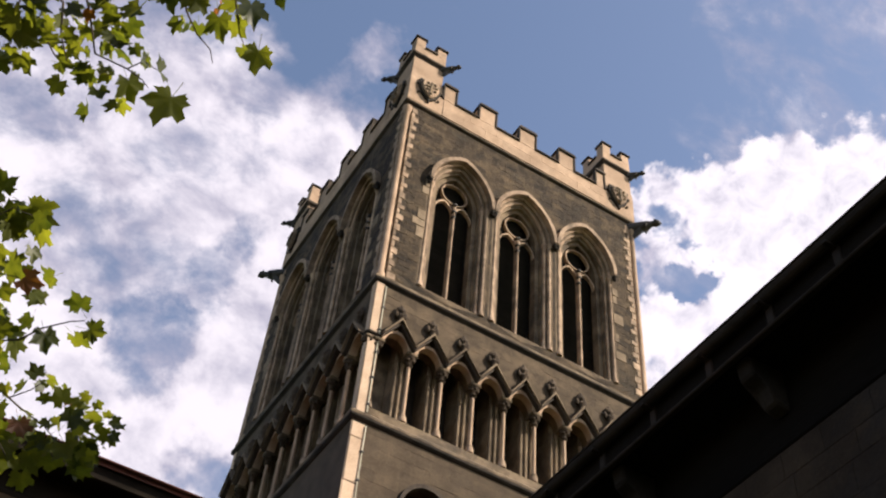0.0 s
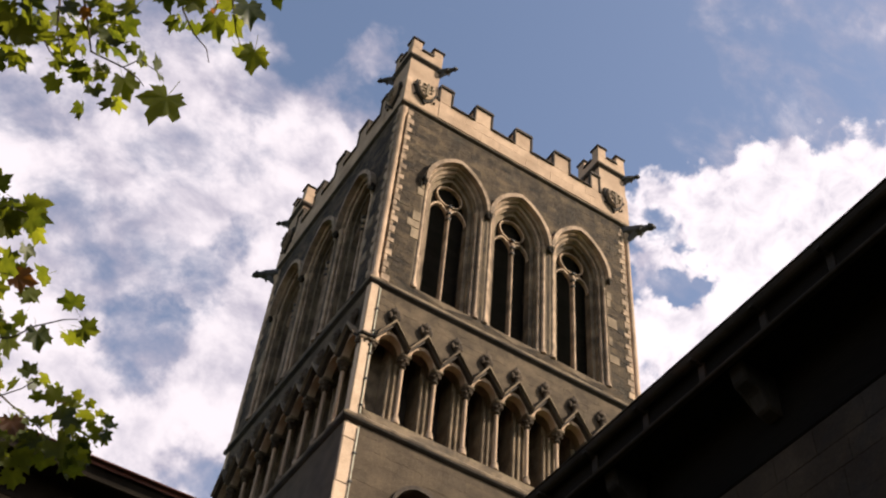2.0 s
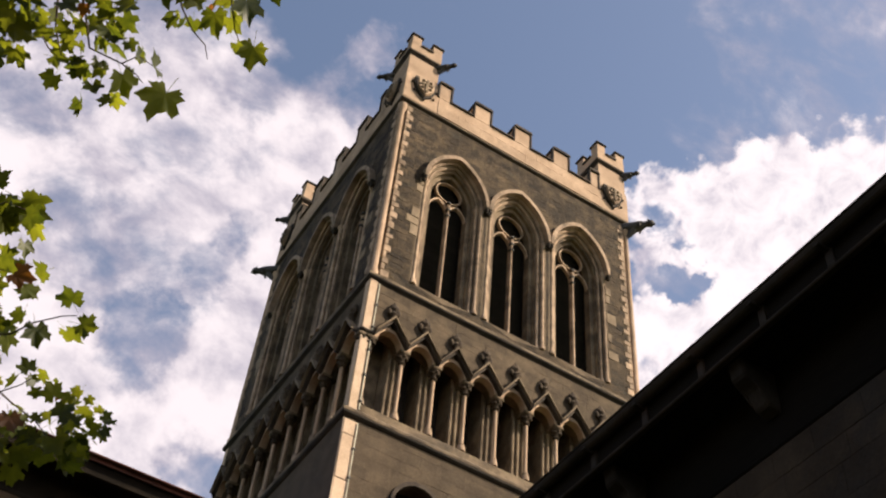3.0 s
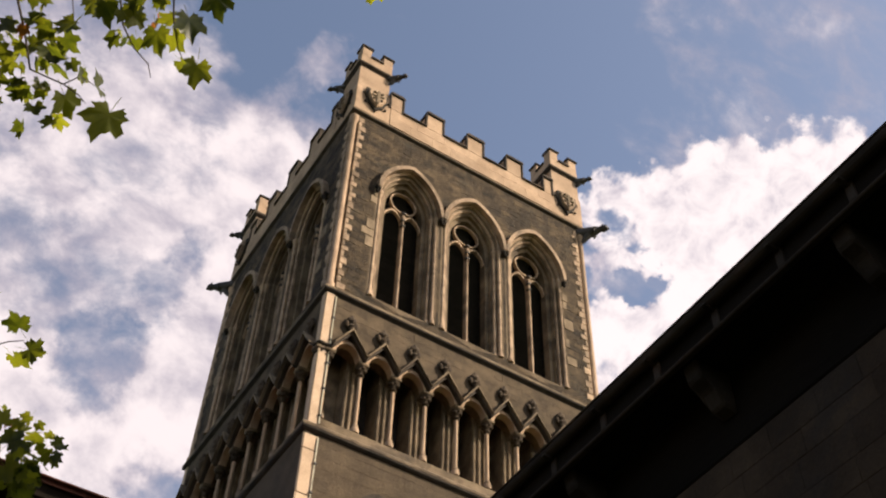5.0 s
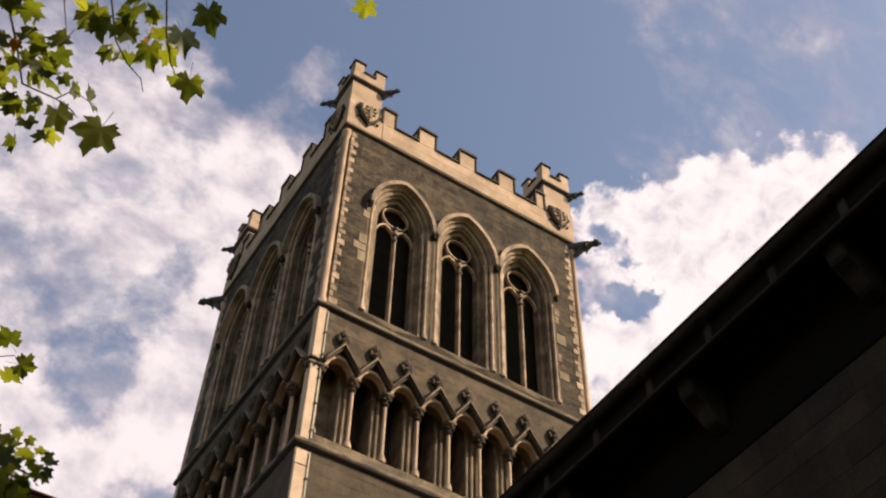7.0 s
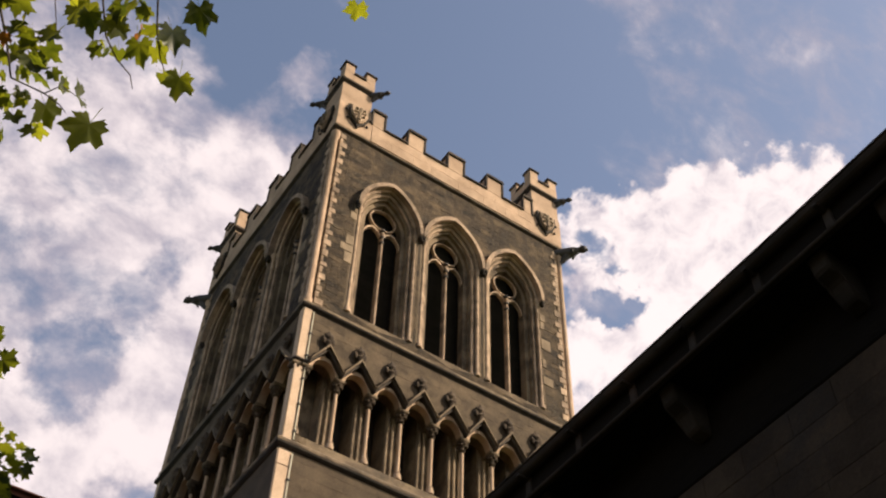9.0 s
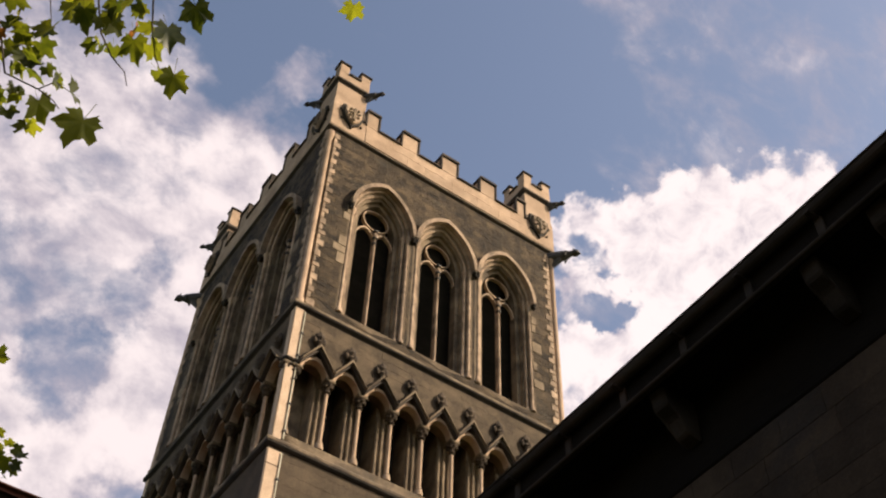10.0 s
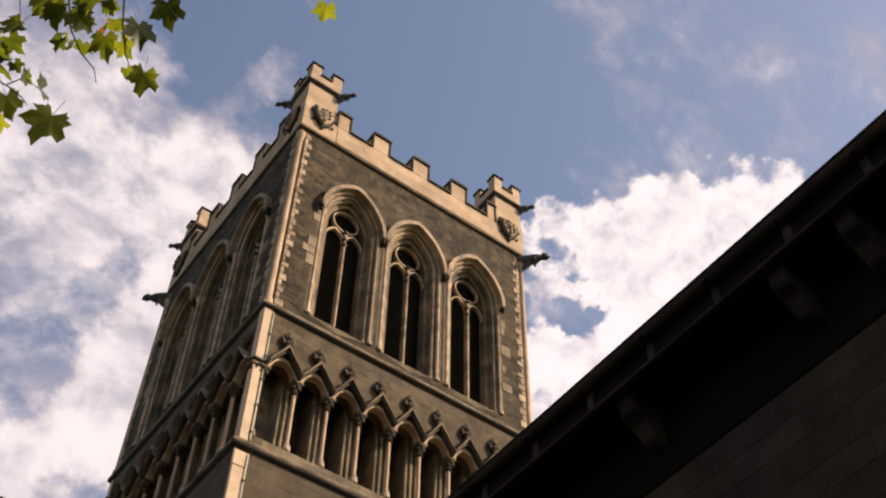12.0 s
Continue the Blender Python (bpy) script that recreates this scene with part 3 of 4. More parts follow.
def parapet():
    out = -0.055
    zc, zm = 29.02, 29.72
    bm = bmesh.new()
    box(bm, 1.1, W - 1.1, out + 0.012, 0.46, Z_PARAPET + 0.12, zc)
    wall = on_face("parapet_wall", bm, ASHLAR, "smooth pale ashlar parapet")
    rnd = random.Random(4)
    for z0, z1 in ((Z_PARAPET + 0.12, Z_PARAPET + 0.54), (Z_PARAPET + 0.542, zc - 0.002)):
        x = 1.11
        while x < W - 1.12:
            x1 = min(x + rnd.uniform(0.6, 1.0), W - 1.11)
            if W - 1.11 - x1 < 0.3:
                x1 = W - 1.11
            bm = bmesh.new()
            box(bm, x, x1 - 0.002, out + rnd.uniform(-0.002, 0.002), out + 0.05, z0, z1)
            soften(bm, 0.003)
            on_face("ashlar_block", bm, ASHLAR, "", wall)
            x = x1
    blocks = [(1.1, 1.5)] + [(c - 0.28, c + 0.28) for c in (2.62, 4.05, 5.48)] + [(6.6, 6.9)]
    for a, b in blocks:
        bm = bmesh.new()
        box(bm, a, b, out, 0.46, zc + 0.002, zm)
        soften(bm, 0.012)
        m = on_face("merlon", bm, ASHLAR, "pale ashlar merlon")
        bm = bmesh.new()
        slab(bm, [(a - 0.055, zm), (a - 0.055, zm + 0.05), (a, zm + 0.11), (b, zm + 0.11), (b + 0.055, zm + 0.05), (b + 0.055, zm)], out - 0.06, 0.53)
        soften(bm, 0.012)
        on_face("coping", bm, COPING, "dark weathered coping", m)
        for s, e in ((a - 0.04, a), (b, b + 0.04)):
            bm = bmesh.new()
            box(bm, s, e, out - 0.035, 0.04, zc, zm)
            on_face("side_moulding", bm, COPING, "", m)
    edges = [x for ab in blocks for x in ab][1:-1]
    for a, b in zip(edges[::2], edges[1::2]):
        bm = bmesh.new()
        slab(bm, [(-0.115, zc), (-0.115, zc + 0.04), (0.02, zc + 0.11), (0.53, zc + 0.03), (0.53, zc)], a + 0.04, b - 0.04)
        bm.transform(Matrix(((0, 1, 0, 0), (1, 0, 0, 0), (0, 0, 1, 0), (0, 0, 0, 1))))
        on_face("crenel_coping", bm, COPING, "dark weathered coping")


def turret():
    s, out, z_corn, zt = 1.14, -0.04, 30.56, 30.74
    bm = bmesh.new()
    box(bm, out, s, out, s, Z_PARAPET + 0.12, 29.42)
    soften(bm, 0.02)
    base = on_face("turret_base", bm, ASHLAR, "pale ashlar block under the turret with a carved shield")
    lower = out
    s, out = 1.02, 0.0
    bm = bmesh.new()
    rings = [[bm.verts.new((x, y, z)) for x, y in ((a, a), (b, a), (b, b), (a, b))] for a, b, z in ((lower + 0.01, 1.13, 29.42), (out, s, 29.68), (out, s, z_corn))]
    for p, q in zip(rings, rings[1:]):
        for k in range(4):
            j = (k + 1) % 4
            bm.faces.new((p[k], p[j], q[j], q[k]))
    bm.faces.new(rings[0][::-1])
    bm.faces.new(rings[-1])
    t = on_face("corner_turret", bm, ASHLAR, "square pale ashlar corner turret with small battlements")
    bm = bmesh.new()
    c = (s + out) / 2
    h = (s - out) / 2
    prof = [(h, z_corn - 0.1), (h + 0.04, z_corn - 0.04), (h + 0.09, z_corn), (h + 0.10, z_corn + 0.06), (h + 0.03, zt)]
    rings = [[bm.verts.new((c + r * sx, c + r * sy, z)) for sx, sy in ((-1, -1), (1, -1), (1, 1), (-1, 1))] for r, z in prof]
    for a, b in zip(rings, rings[1:]):
        for k in range(4):
            j = (k + 1) % 4
            bm.faces.new((a[k], a[j], b[j], b[k]))
    bm.faces.new(rings[0][::-1])
    bm.faces.new(rings[-1])
    on_face("cornice", bm, COPING, "dark moulded cornice", t)
    bm = bmesh.new()
    box(bm, out - 0.02, s + 0.02, out - 0.02, s + 0.02, zt - 0.02, zt + 0.36)
    inner = box(bm, out + 0.2, s - 0.2, out + 0.2, s - 0.2, zt + 0.3, zt + 0.37)
    on_face("battlement_base", bm, ASHLAR, "", t)
    for x0, x1 in ((out - 0.02, out + 0.30), (s - 0.30, s + 0.02)):
        for y0, y1 in ((out - 0.02, out + 0.30), (s - 0.30, s + 0.02)):
            bm = bmesh.new()
            box(bm, x0, x1, y0, y1, zt + 0.36, zt + 0.78)
            soften(bm, 0.012)
            m = on_face("turret_merlon", bm, ASHLAR, "", t)
            bm = bmesh.new()
            box(bm, x0 - 0.05, x1 + 0.05, y0 - 0.05, y1 + 0.05, zt + 0.78, zt + 0.86)
            soften(bm, 0.025)
            on_face("turret_coping", bm, COPING, "dark weathered coping", t)
    for a, b, c0, c1 in ((out + 0.30, s - 0.30, out - 0.07, out + 0.2), (out + 0.30, s - 0.30, s - 0.2, s + 0.07)):
        for flip in (0, 1):
            bm = bmesh.new()
            box(bm, a, b, c0, c1, zt + 0.36, zt + 0.42)
            if flip:
                bm.transform(Matrix(((0, 1, 0, 0), (1, 0, 0, 0), (0, 0, 1, 0), (0, 0, 0, 1))))
            on_face("turret_coping", bm, COPING, "dark weathered coping", t)
    # a carved shield on each outer side, in a near-black frame
    out = lower
    for x, flip in ((0.60, 0), (0.58, 1)):
        zc, k = 28.96, 1.28
        shape = [(-0.24, 0.28), (-0.08, 0.31), (0.08, 0.31), (0.24, 0.28), (0.25, 0.05), (0.17, -0.18), (0.0, -0.36), (-0.17, -0.18), (-0.25, 0.05)]
        frame_bm, plate = bmesh.new(), bmesh.new()
        slab(frame_bm, [(x + k * 1.14 * u, zc + k * 1.12 * v) for u, v in shape], out - 0.07, out + 0.02)
        for u, v in ((-0.31, 0.1), (0.31, 0.1), (-0.25, -0.2), (0.25, -0.2), (0.0, -0.42)):
            bmesh.ops.create_icosphere(frame_bm, subdivisions=1, radius=0.045, matrix=pose(x + k * u, out - 0.03, zc + k * v))
        slab(plate, [(x + k * 0.9 * u, zc + k * 0.9 * v) for u, v in shape], out - 0.15, out)
        soften(plate, 0.03, 2)
        charge = bmesh.new()
        slab(charge, [(x - 0.04, zc - 0.28), (x + 0.03, zc - 0.30), (x + 0.05, zc + 0.28), (x - 0.03, zc + 0.28)], out - 0.19, out - 0.14)
        slab(charge, [(x - 0.2, zc + 0.0), (x + 0.2, zc + 0.08), (x + 0.2, zc + 0.15), (x - 0.2, zc + 0.07)], out - 0.185, out - 0.14)
        for u, v in ((-0.13, -0.12), (0.13, -0.08), (-0.12, 0.2), (0.12, 0.24)):
            bmesh.ops.create_icosphere(charge, subdivisions=1, radius=0.05, matrix=pose(x + u, out - 0.16, zc + v))
        for name, bm, mat, words in (("shield", frame_bm, SOOT_SHADE, "carved stone shield in a near-black frame"), ("plate", plate, QUOIN, "weathered shield plate"), ("charge", charge, DRESSED, "raised dark bars and bosses")):
            if flip:
                bm.transform(Matrix(((0, 1, 0, 0), (1, 0, 0, 0), (0, 0, 1, 0), (0, 0, 0, 1))))
            on_face(name, bm, mat, words, base)


def gargoyle(x, y, z, heading, size, label):
    """A crouching beast that leans out from a corner; heading in degrees."""
    bm = bmesh.new()
    L = size
    spine = [(-0.3 * L, 0, -0.1 * L), (0.1 * L, 0, -0.06 * L), (0.4 * L, 0, 0.0), (0.62 * L, 0, 0.06 * L), (0.76 * L, 0, 0.09 * L), (0.86 * L, 0, 0.11 * L)]
    swept(bm, spine, [0.30 * L, 0.29 * L, 0.26 * L, 0.22 * L, 0.15 * L, 0.15 * L], 9)
    bmesh.ops.create_icosphere(bm, subdivisions=2, radius=0.19 * L, matrix=pose(0.98 * L, 0, 0.12 * L) @ Matrix.Diagonal((1.15, 0.95, 1.0, 1)))
    bmesh.ops.create_icosphere(bm, subdivisions=1, radius=0.08 * L, matrix=pose(1.16 * L, 0, 0.06 * L))
    swept(bm, [(-0.2 * L, 0, -0.75 * L), (0.02 * L, 0, -0.5 * L), (0.2 * L, 0, -0.2 * L)], [0.10 * L, 0.14 * L, 0.2 * L], 8)
    for s in (-1, 1):
        bmesh.ops.create_cone(bm, segments=5, radius1=0.06 * L, radius2=0.0, depth=0.16 * L, cap_ends=True, matrix=pose(0.92 * L, s * 0.1 * L, 0.29 * L, 0, -20, 0))
        swept(bm, [(0.35 * L, s * 0.16 * L, 0.0), (0.55 * L, s * 0.22 * L, -0.10 * L), (0.48 * L, s * 0.2 * L, -0.24 * L)], [0.09 * L, 0.07 * L, 0.05 * L], 6)
    bm.transform(pose(x, y, z, 0, 0, heading))
    part("gargoyle", bm, LEAD, tower, label, True)


belfry_wall()
for wx in WIN_X:
    belfry_window(wx)
string_course(Z_LOW, 0.15, 0.24, SOOT_SHADE)
string_course(Z_BELFRY, 0.08, 0.18, SOOT_SHADE)
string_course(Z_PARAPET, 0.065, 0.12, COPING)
arcade()
low_stage()
corner()
parapet()
turret()
for ob in list(face_parts):
    for k in (1, 2, 3):
        copy_thing(ob, quarter(k) @ ob.matrix_basis)

for gx, gy, gz, way, size, words in (
    (W + 0.02, -0.02, 27.98, -45, 0.66, "large dark weathered gargoyle at the parapet"), (-0.02, W + 0.02, 27.98, 135, 0.66, "large dark weathered gargoyle at the parapet"),
    (1.04, -0.02, 30.56, -45, 0.42, "small dark gargoyle at the turret cornice"), (-0.02, 1.04, 30.56, 135, 0.42, "small dark gargoyle at the turret cornice"),
    (W, 0.0, 30.56, -45, 0.42, "small dark gargoyle at the turret cornice"), (0.0, W, 30.56, 135, 0.42, "small dark gargoyle at the turret cornice")):
    gargoyle(gx, gy, gz, way, size, words)

# added solid block: inner shade as colour, and no sky shows through
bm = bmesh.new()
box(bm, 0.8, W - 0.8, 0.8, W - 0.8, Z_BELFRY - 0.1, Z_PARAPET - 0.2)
part("bell_chamber", bm, SOOT_SHADE, tower, "added block in the colour of shade behind the louvres")
bm = bmesh.new()
box(bm, 0.2, W - 0.2, 0.2, W - 0.2, Z_PARAPET - 0.2, Z_PARAPET + 0.1)
part("tower_roof", bm, LEAD, tower, "flat lead roof behind the parapet")

# ---- ground ----
bm = bmesh.new()
bmesh.ops.create_grid(bm, x_segments=40, y_segments=40, size=600)
ground = tagged(part("ground", bm, GRASS), "mown grass of the churchyard", "ground", kind="structure")
bm = bmesh.new()
box(bm, -40, -0.2, -21, -14, -0.1, 0.012)
tagged(part("pavement", bm, PAVING), "worn stone paving of the churchyard path", "pavement", kind="structure")

# ---- the two wings whose eaves stand over the churchyard ----


def wing(name, label, length, z_gutter, z_wall, overhang, depth, brackets, corbels, at, plain_edge=False):
    """A wing along local y: gutter at x = 0, wall at x = overhang, roof behind; y from 0 to length."""
    ob = thing(name, label, "building", at=at)

    def piece(part_name, bm, mat, words="", parent=None):
        return part(part_name, bm, mat, parent or ob, words)

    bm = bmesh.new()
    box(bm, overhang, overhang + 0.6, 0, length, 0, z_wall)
    wall = piece("wing_wall", bm, WALLSTONE, "coursed stone wall, its shade put into the colour")
    # added dark strip in place of the shade band below the eaves
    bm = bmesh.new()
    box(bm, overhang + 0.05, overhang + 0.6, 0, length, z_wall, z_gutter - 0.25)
    piece("frieze", bm, TIMBER, "added timber band in the colour of the eaves' shade")
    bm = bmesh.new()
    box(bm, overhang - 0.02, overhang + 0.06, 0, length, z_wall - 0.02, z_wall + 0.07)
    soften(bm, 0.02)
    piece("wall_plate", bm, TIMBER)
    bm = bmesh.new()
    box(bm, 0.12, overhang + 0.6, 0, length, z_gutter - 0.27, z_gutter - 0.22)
    piece("soffit", bm, TIMBER, "boarded soffit, eaves' shade in its colour")
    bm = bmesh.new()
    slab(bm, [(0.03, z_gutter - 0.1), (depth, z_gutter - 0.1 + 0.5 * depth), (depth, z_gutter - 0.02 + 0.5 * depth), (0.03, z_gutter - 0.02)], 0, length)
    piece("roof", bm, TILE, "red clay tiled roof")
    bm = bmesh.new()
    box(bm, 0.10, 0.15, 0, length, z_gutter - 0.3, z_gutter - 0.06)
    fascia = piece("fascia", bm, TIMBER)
    bm = bmesh.new()
    box(bm, 0.075, 0.155, 0, length, z_gutter - 0.345, z_gutter - 0.305)
    soften(bm, 0.012)
    piece("fascia_moulding", bm, TIMBER if plain_edge else IRON, "thin moulding under the fascia", fascia)
    bm = bmesh.new()
    ring = []
    for k in range(9):
        a = math.pi + math.pi * k / 8
        ring.append((0.075 * math.cos(a), z_gutter - 0.03 + 0.085 * math.sin(a)))
    ring += [(0.062, z_gutter - 0.03)] + [(0.062 * math.cos(a), z_gutter - 0.03 + 0.07 * math.sin(a)) for a in (2 * math.pi - math.pi * k / 6 for k in range(1, 6))] + [(-0.062, z_gutter - 0.03)]
    if plain_edge:
        bm.free()
        bm = bmesh.new()
        box(bm, -0.05, 0.12, 0, length, z_gutter - 0.03, z_gutter)
    else:
        slab(bm, [(x + 0.02, z) for x, z in ring], 0, length)
    gutter = piece("tile_edge", bm, TILE, "row of dull red eaves tiles") if plain_edge else piece("gutter", bm, IRON, "half-round iron gutter with rusty brackets")
    bm = bmesh.new()
    swept(bm, [(-0.058, 0, z_gutter - 0.025), (-0.058, length, z_gutter - 0.025)], [0.014, 0.014], 6)
    piece("gutter_lip", bm, TILE if plain_edge else IRON, "", gutter)
    for y in brackets:
        bm = bmesh.new()
        box(bm, -0.07, 0.12, y - 0.03, y + 0.03, z_gutter - 0.135, z_gutter - 0.10)
        box(bm, 0.07, 0.13, y - 0.045, y + 0.045, z_gutter - 0.32, z_gutter - 0.09)
        soften(bm, 0.008)
        piece("gutter_bracket", bm, IRON, "", gutter)
    # corbels darkened by the eaves' shade in their colour
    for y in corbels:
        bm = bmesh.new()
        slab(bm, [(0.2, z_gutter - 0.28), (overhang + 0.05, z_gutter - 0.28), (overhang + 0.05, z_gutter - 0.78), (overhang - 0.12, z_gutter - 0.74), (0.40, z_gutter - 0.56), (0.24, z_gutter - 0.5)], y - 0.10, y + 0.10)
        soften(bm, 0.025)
        piece("corbel", bm, CORBEL, "curved stone corbel, eaves' shade in its colour")
    return ob, wall


EAVE_X, EAVE_Z = EYE.x + 6.0, EYE.z + 1.338 * 6.0
Y_START = -32.0
transept, transept_wall = wing("transept", "stone side wing with shade-coloured timber eaves and iron gutter", 32.0 - 0.1, EAVE_Z, 8.47, 0.62, 5.5,
    [EYE.y - Y_START + 6.0 * 0.388 + 0.9 * k for k in range(-14, 16)], [EYE.y - Y_START + 6.0 * q for q in (-2.2, -1.86, -1.52, -1.18, -0.84, -0.5, -0.16, 0.12, 0.462, 0.593, 0.935, 1.277, 1.62, 1.96, 2.3, 2.6)], pose(EAVE_X, EYE.y + 3.4, 0, 0, 0, -1.5) @ pose(0, Y_START - EYE.y - 3.4, 0))
NAVE_D = 15.95
nave, nave_wall = wing("nave", "low nave in shade with red tile edge over a dark eave", 36.0, EYE.z + 0.7045 * NAVE_D, 12.0, 0.62, 4.5,
    [], [], pose(-0.1, EYE.y + NAVE_D, 0, 0, 0, 90), True)

# plain unseen walls added behind the camera, to keep low sky light off the eaves
for name, x0, x1, y0, y1, h in (("wall_west", -19.0, -18.4, -34, -1.2, 11.0), ("wall_south", -18.4, -1.2, -34, -33.4, 9.0)):
    bm = bmesh.new()
    box(bm, x0, x1, y0, y1, 0, h)
    tagged(part(name, bm, WALLSTONE), "added unseen wall that blocks low sky light", "wall", kind="structure")

# ---- the plane tree whose sprays hang into the view ----


def leaf_mesh(bm, size, seed, at=Matrix()):
    """A five-lobed toothed leaf, cupped and folded along its midrib, stalk end at the origin."""
    rnd = random.Random(seed)
    lobes = ((90, 1.0), (38, 0.86), (142, 0.86), (-12, 0.6), (192, 0.6))
    pts = []
    steps = 34
    for k in range(steps):
        a = -78 + 336 * k / (steps - 1)
        r = 0.0
        for c, long in lobes:
            d = abs((a - c + 180) % 360 - 180)
            r = max(r, long * max(0.0, 1 - (d / 50.0)) ** 0.72)
        r = max(r, 0.46 if -60 < a < 240 else 0.14)
        r *= (1.04 + 0.2 * (k % 2)) * (1 + rnd.uniform(-0.05, 0.05))
        pts.append((r * math.cos(radians(a)), r * math.sin(radians(a))))
    fold, cup, tip = rnd.uniform(0.05, 0.4), rnd.uniform(-0.25, 0.3), rnd.uniform(-0.4, 0.2)

    def rise(x, y):
        return (abs(x) * fold - cup * (x * x + y * y) + tip * max(0, y) ** 2 + 0.05 * math.sin(7 * x + seed))

    half = size * 0.56
    mid = bm.verts.new(at @ (Vector((0, 0.33, rise(0, 0))) * half))
    ring = [bm.verts.new(at @ (Vector((x, y + 0.33, rise(x, y))) * half)) for x, y in pts]
    faces = []
    for a, b in zip(ring, ring[1:]):
        faces.append(bm.faces.new((mid, a, b)))
    # stalk
    base = Vector((0, 0.33, rise(0, 0))) * half
    end = Vector((0.05, -0.55, -0.1)) * half
    w = 0.012 * half
    q = [bm.verts.new(at @ v) for v in (base + Vector((w, 0, 0)), base - Vector((w, 0, 0)), end - Vector((w, 0, 0)), end + Vector((w, 0, 0)))]
    bm.faces.new(q)


LEAF_MESHES = []
for k in range(10):
    bm = bmesh.new()
    leaf_mesh(bm, 1.0, k + 3)
    mesh = bpy.data.meshes.new("leaf")
    bm.to_mesh(mesh)
    bm.free()
    mesh.materials.append(LEAF)
    mesh.shade_smooth()
    LEAF_MESHES.append(mesh)

tree = thing("plane_tree", "tall plane tree with lobed sunlit green leaves", "tree")
TRUNK = Vector((-12.6, -11.2, 0))
bm = bmesh.new()
swept(bm, [TRUNK + Vector(p) for p in ((0, 0, -0.2), (0.02, 0, 0.6), (0.1, -0.05, 2.2), (0.05, -0.15, 4.0), (0.25, -0.2, 6.0), (0.2, -0.1, 8.5), (0.35, 0.1, 11.0))], [0.46, 0.36, 0.31, 0.28, 0.22, 0.15, 0.06], 14)
part("trunk", bm, BARK, tree, "mottled grey-brown trunk", True)

# a frame for the near sprays: x right and y up across the line of sight to the tower, 4.4 m from the eye
SPRAY = Matrix(((0.848, -0.4354, -0.3022, 0), (-0.5253, -0.6154, -0.5877, 0), (0.0699, 0.6571, -0.7506, 0), (0, 0, 0, 1)))
SPRAY.translation = EYE + Vector((0.3022, 0.5877, 0.7506)) * 4.4
UNIT = 4.4 / 1990.0


def at_spray(a, b, near=0.0):
    return SPRAY @ Vector(((a - 784) * UNIT, (441 - b) * UNIT, near))


leaf_count = 0


def hang_leaf(a, b, size, spin, near=0.0, tilt=None, rnd=random.Random(5)):
    """A leaf of the given size (hundredths of a metre) in a spray."""
    global leaf_count
    t = tilt or (rnd.uniform(-50, 50), rnd.uniform(-45, 45))
    ob = new("leaf", LEAF_MESHES[leaf_count % len(LEAF_MESHES)])
    ob.parent = tree
    s = size / 84.0
    ob.matrix_basis = Matrix.Translation(at_spray(a, b, near)) @ SPRAY.to_3x3().to_4x4() @ pose(0, 0, 0, t[0], t[1], spin) @ Matrix.Diagonal((s, s, s, 1)) @ Matrix.Translation((0, -0.18, 0))
    leaf_count += 1
    return ob


def twig(name, points, r0, r1, root=None):
    pts = ([root] if root else []) + [at_spray(*p) for p in points]
    bm = bmesh.new()
    m = len(pts)
    swept(bm, pts, [r0 + (r1 - r0) * i / (m - 1) for i in range(m)], 6)
    return part(name, bm, BARK, tree, "", True)


# clear leaves: across, down, size, turn
TOP_SPRAY = (
    (302, 175, 18, 150), (460, 96, 12.5, 165), (425, 82, 8, 200), (449, 14, 13.5, 175), (417, 40, 10, 215), (385, 30, 12.5, 185), (354, -6, 10, 170), (309, 34, 8, 150), (303, -16, 12, 190),
    (247, 16, 12, 165), (488, -36, 14, 190), (48, 105, 10, 195), (52, 40, 13, 170), (88, 60, 9, 130), (12, 18, 12, 200), (192, 60, 11, 175), (134, 86, 8, 200), (151, 122, 11, 160),
    (168, 158, 9, 190), (160, 194, 8, 175), (221, 141, 13, 205), (206, 185, 8.5, 170), (110, 148, 9, 140), (768, -46, 10, 170))
MID_SPRAY = (
    (157, 540, 11, 8), (180, 580, 10, -110), (141, 596, 11, 200), (102, 586, 11, 175), (68, 562, 8, 150), (69, 372, 15, 235), (90, 394, 11, 250), (82, 414, 9, 230), (40, 398, 12, 220),
    (28, 338, 11, 10), (14, 372, 14, 190), (20, 440, 10, 200), (31, 466, 14, 240), (56, 494, 11, 255), (14, 528, 10, 200), (8, 568, 9, 180), (16, 598, 9, 160), (31, 638, 7, 120))
LOW_SPRAY = (
    (44, 672, 6, 190), (14, 699, 5, 160), (89, 657, 8, 20), (75, 732, 10, 175), (140, 698, 9, 25), (147, 733, 10, -40), (154, 767, 12, 215), (158, 801, 11, 200), (128, 794, 11, 170), (112, 762, 10, 150),
    (61, 828, 10, 180), (20, 752, 12, 200), (42, 775, 12, 150), (85, 790, 11, 190), (175, 812, 9, 215), (106, 694, 6, 90))
for spray, near in ((TOP_SPRAY, 0.0), (MID_SPRAY, 0.1), (LOW_SPRAY, 0.2)):
    for i, (a, b, size, spin) in enumerate(spray):
        hang_leaf(a, b, size, spin, near + 0.06 * math.sin(2.4 * i), (38 * math.sin(2.1 * i + 1), 34 * math.sin(3.7 * i)))
# two leaves turned nearly edge on
hang_leaf(285, 127, 12, 100, 0.0, (78, 8))
hang_leaf(256, 107, 7, 100, 0.0, (76, -10))

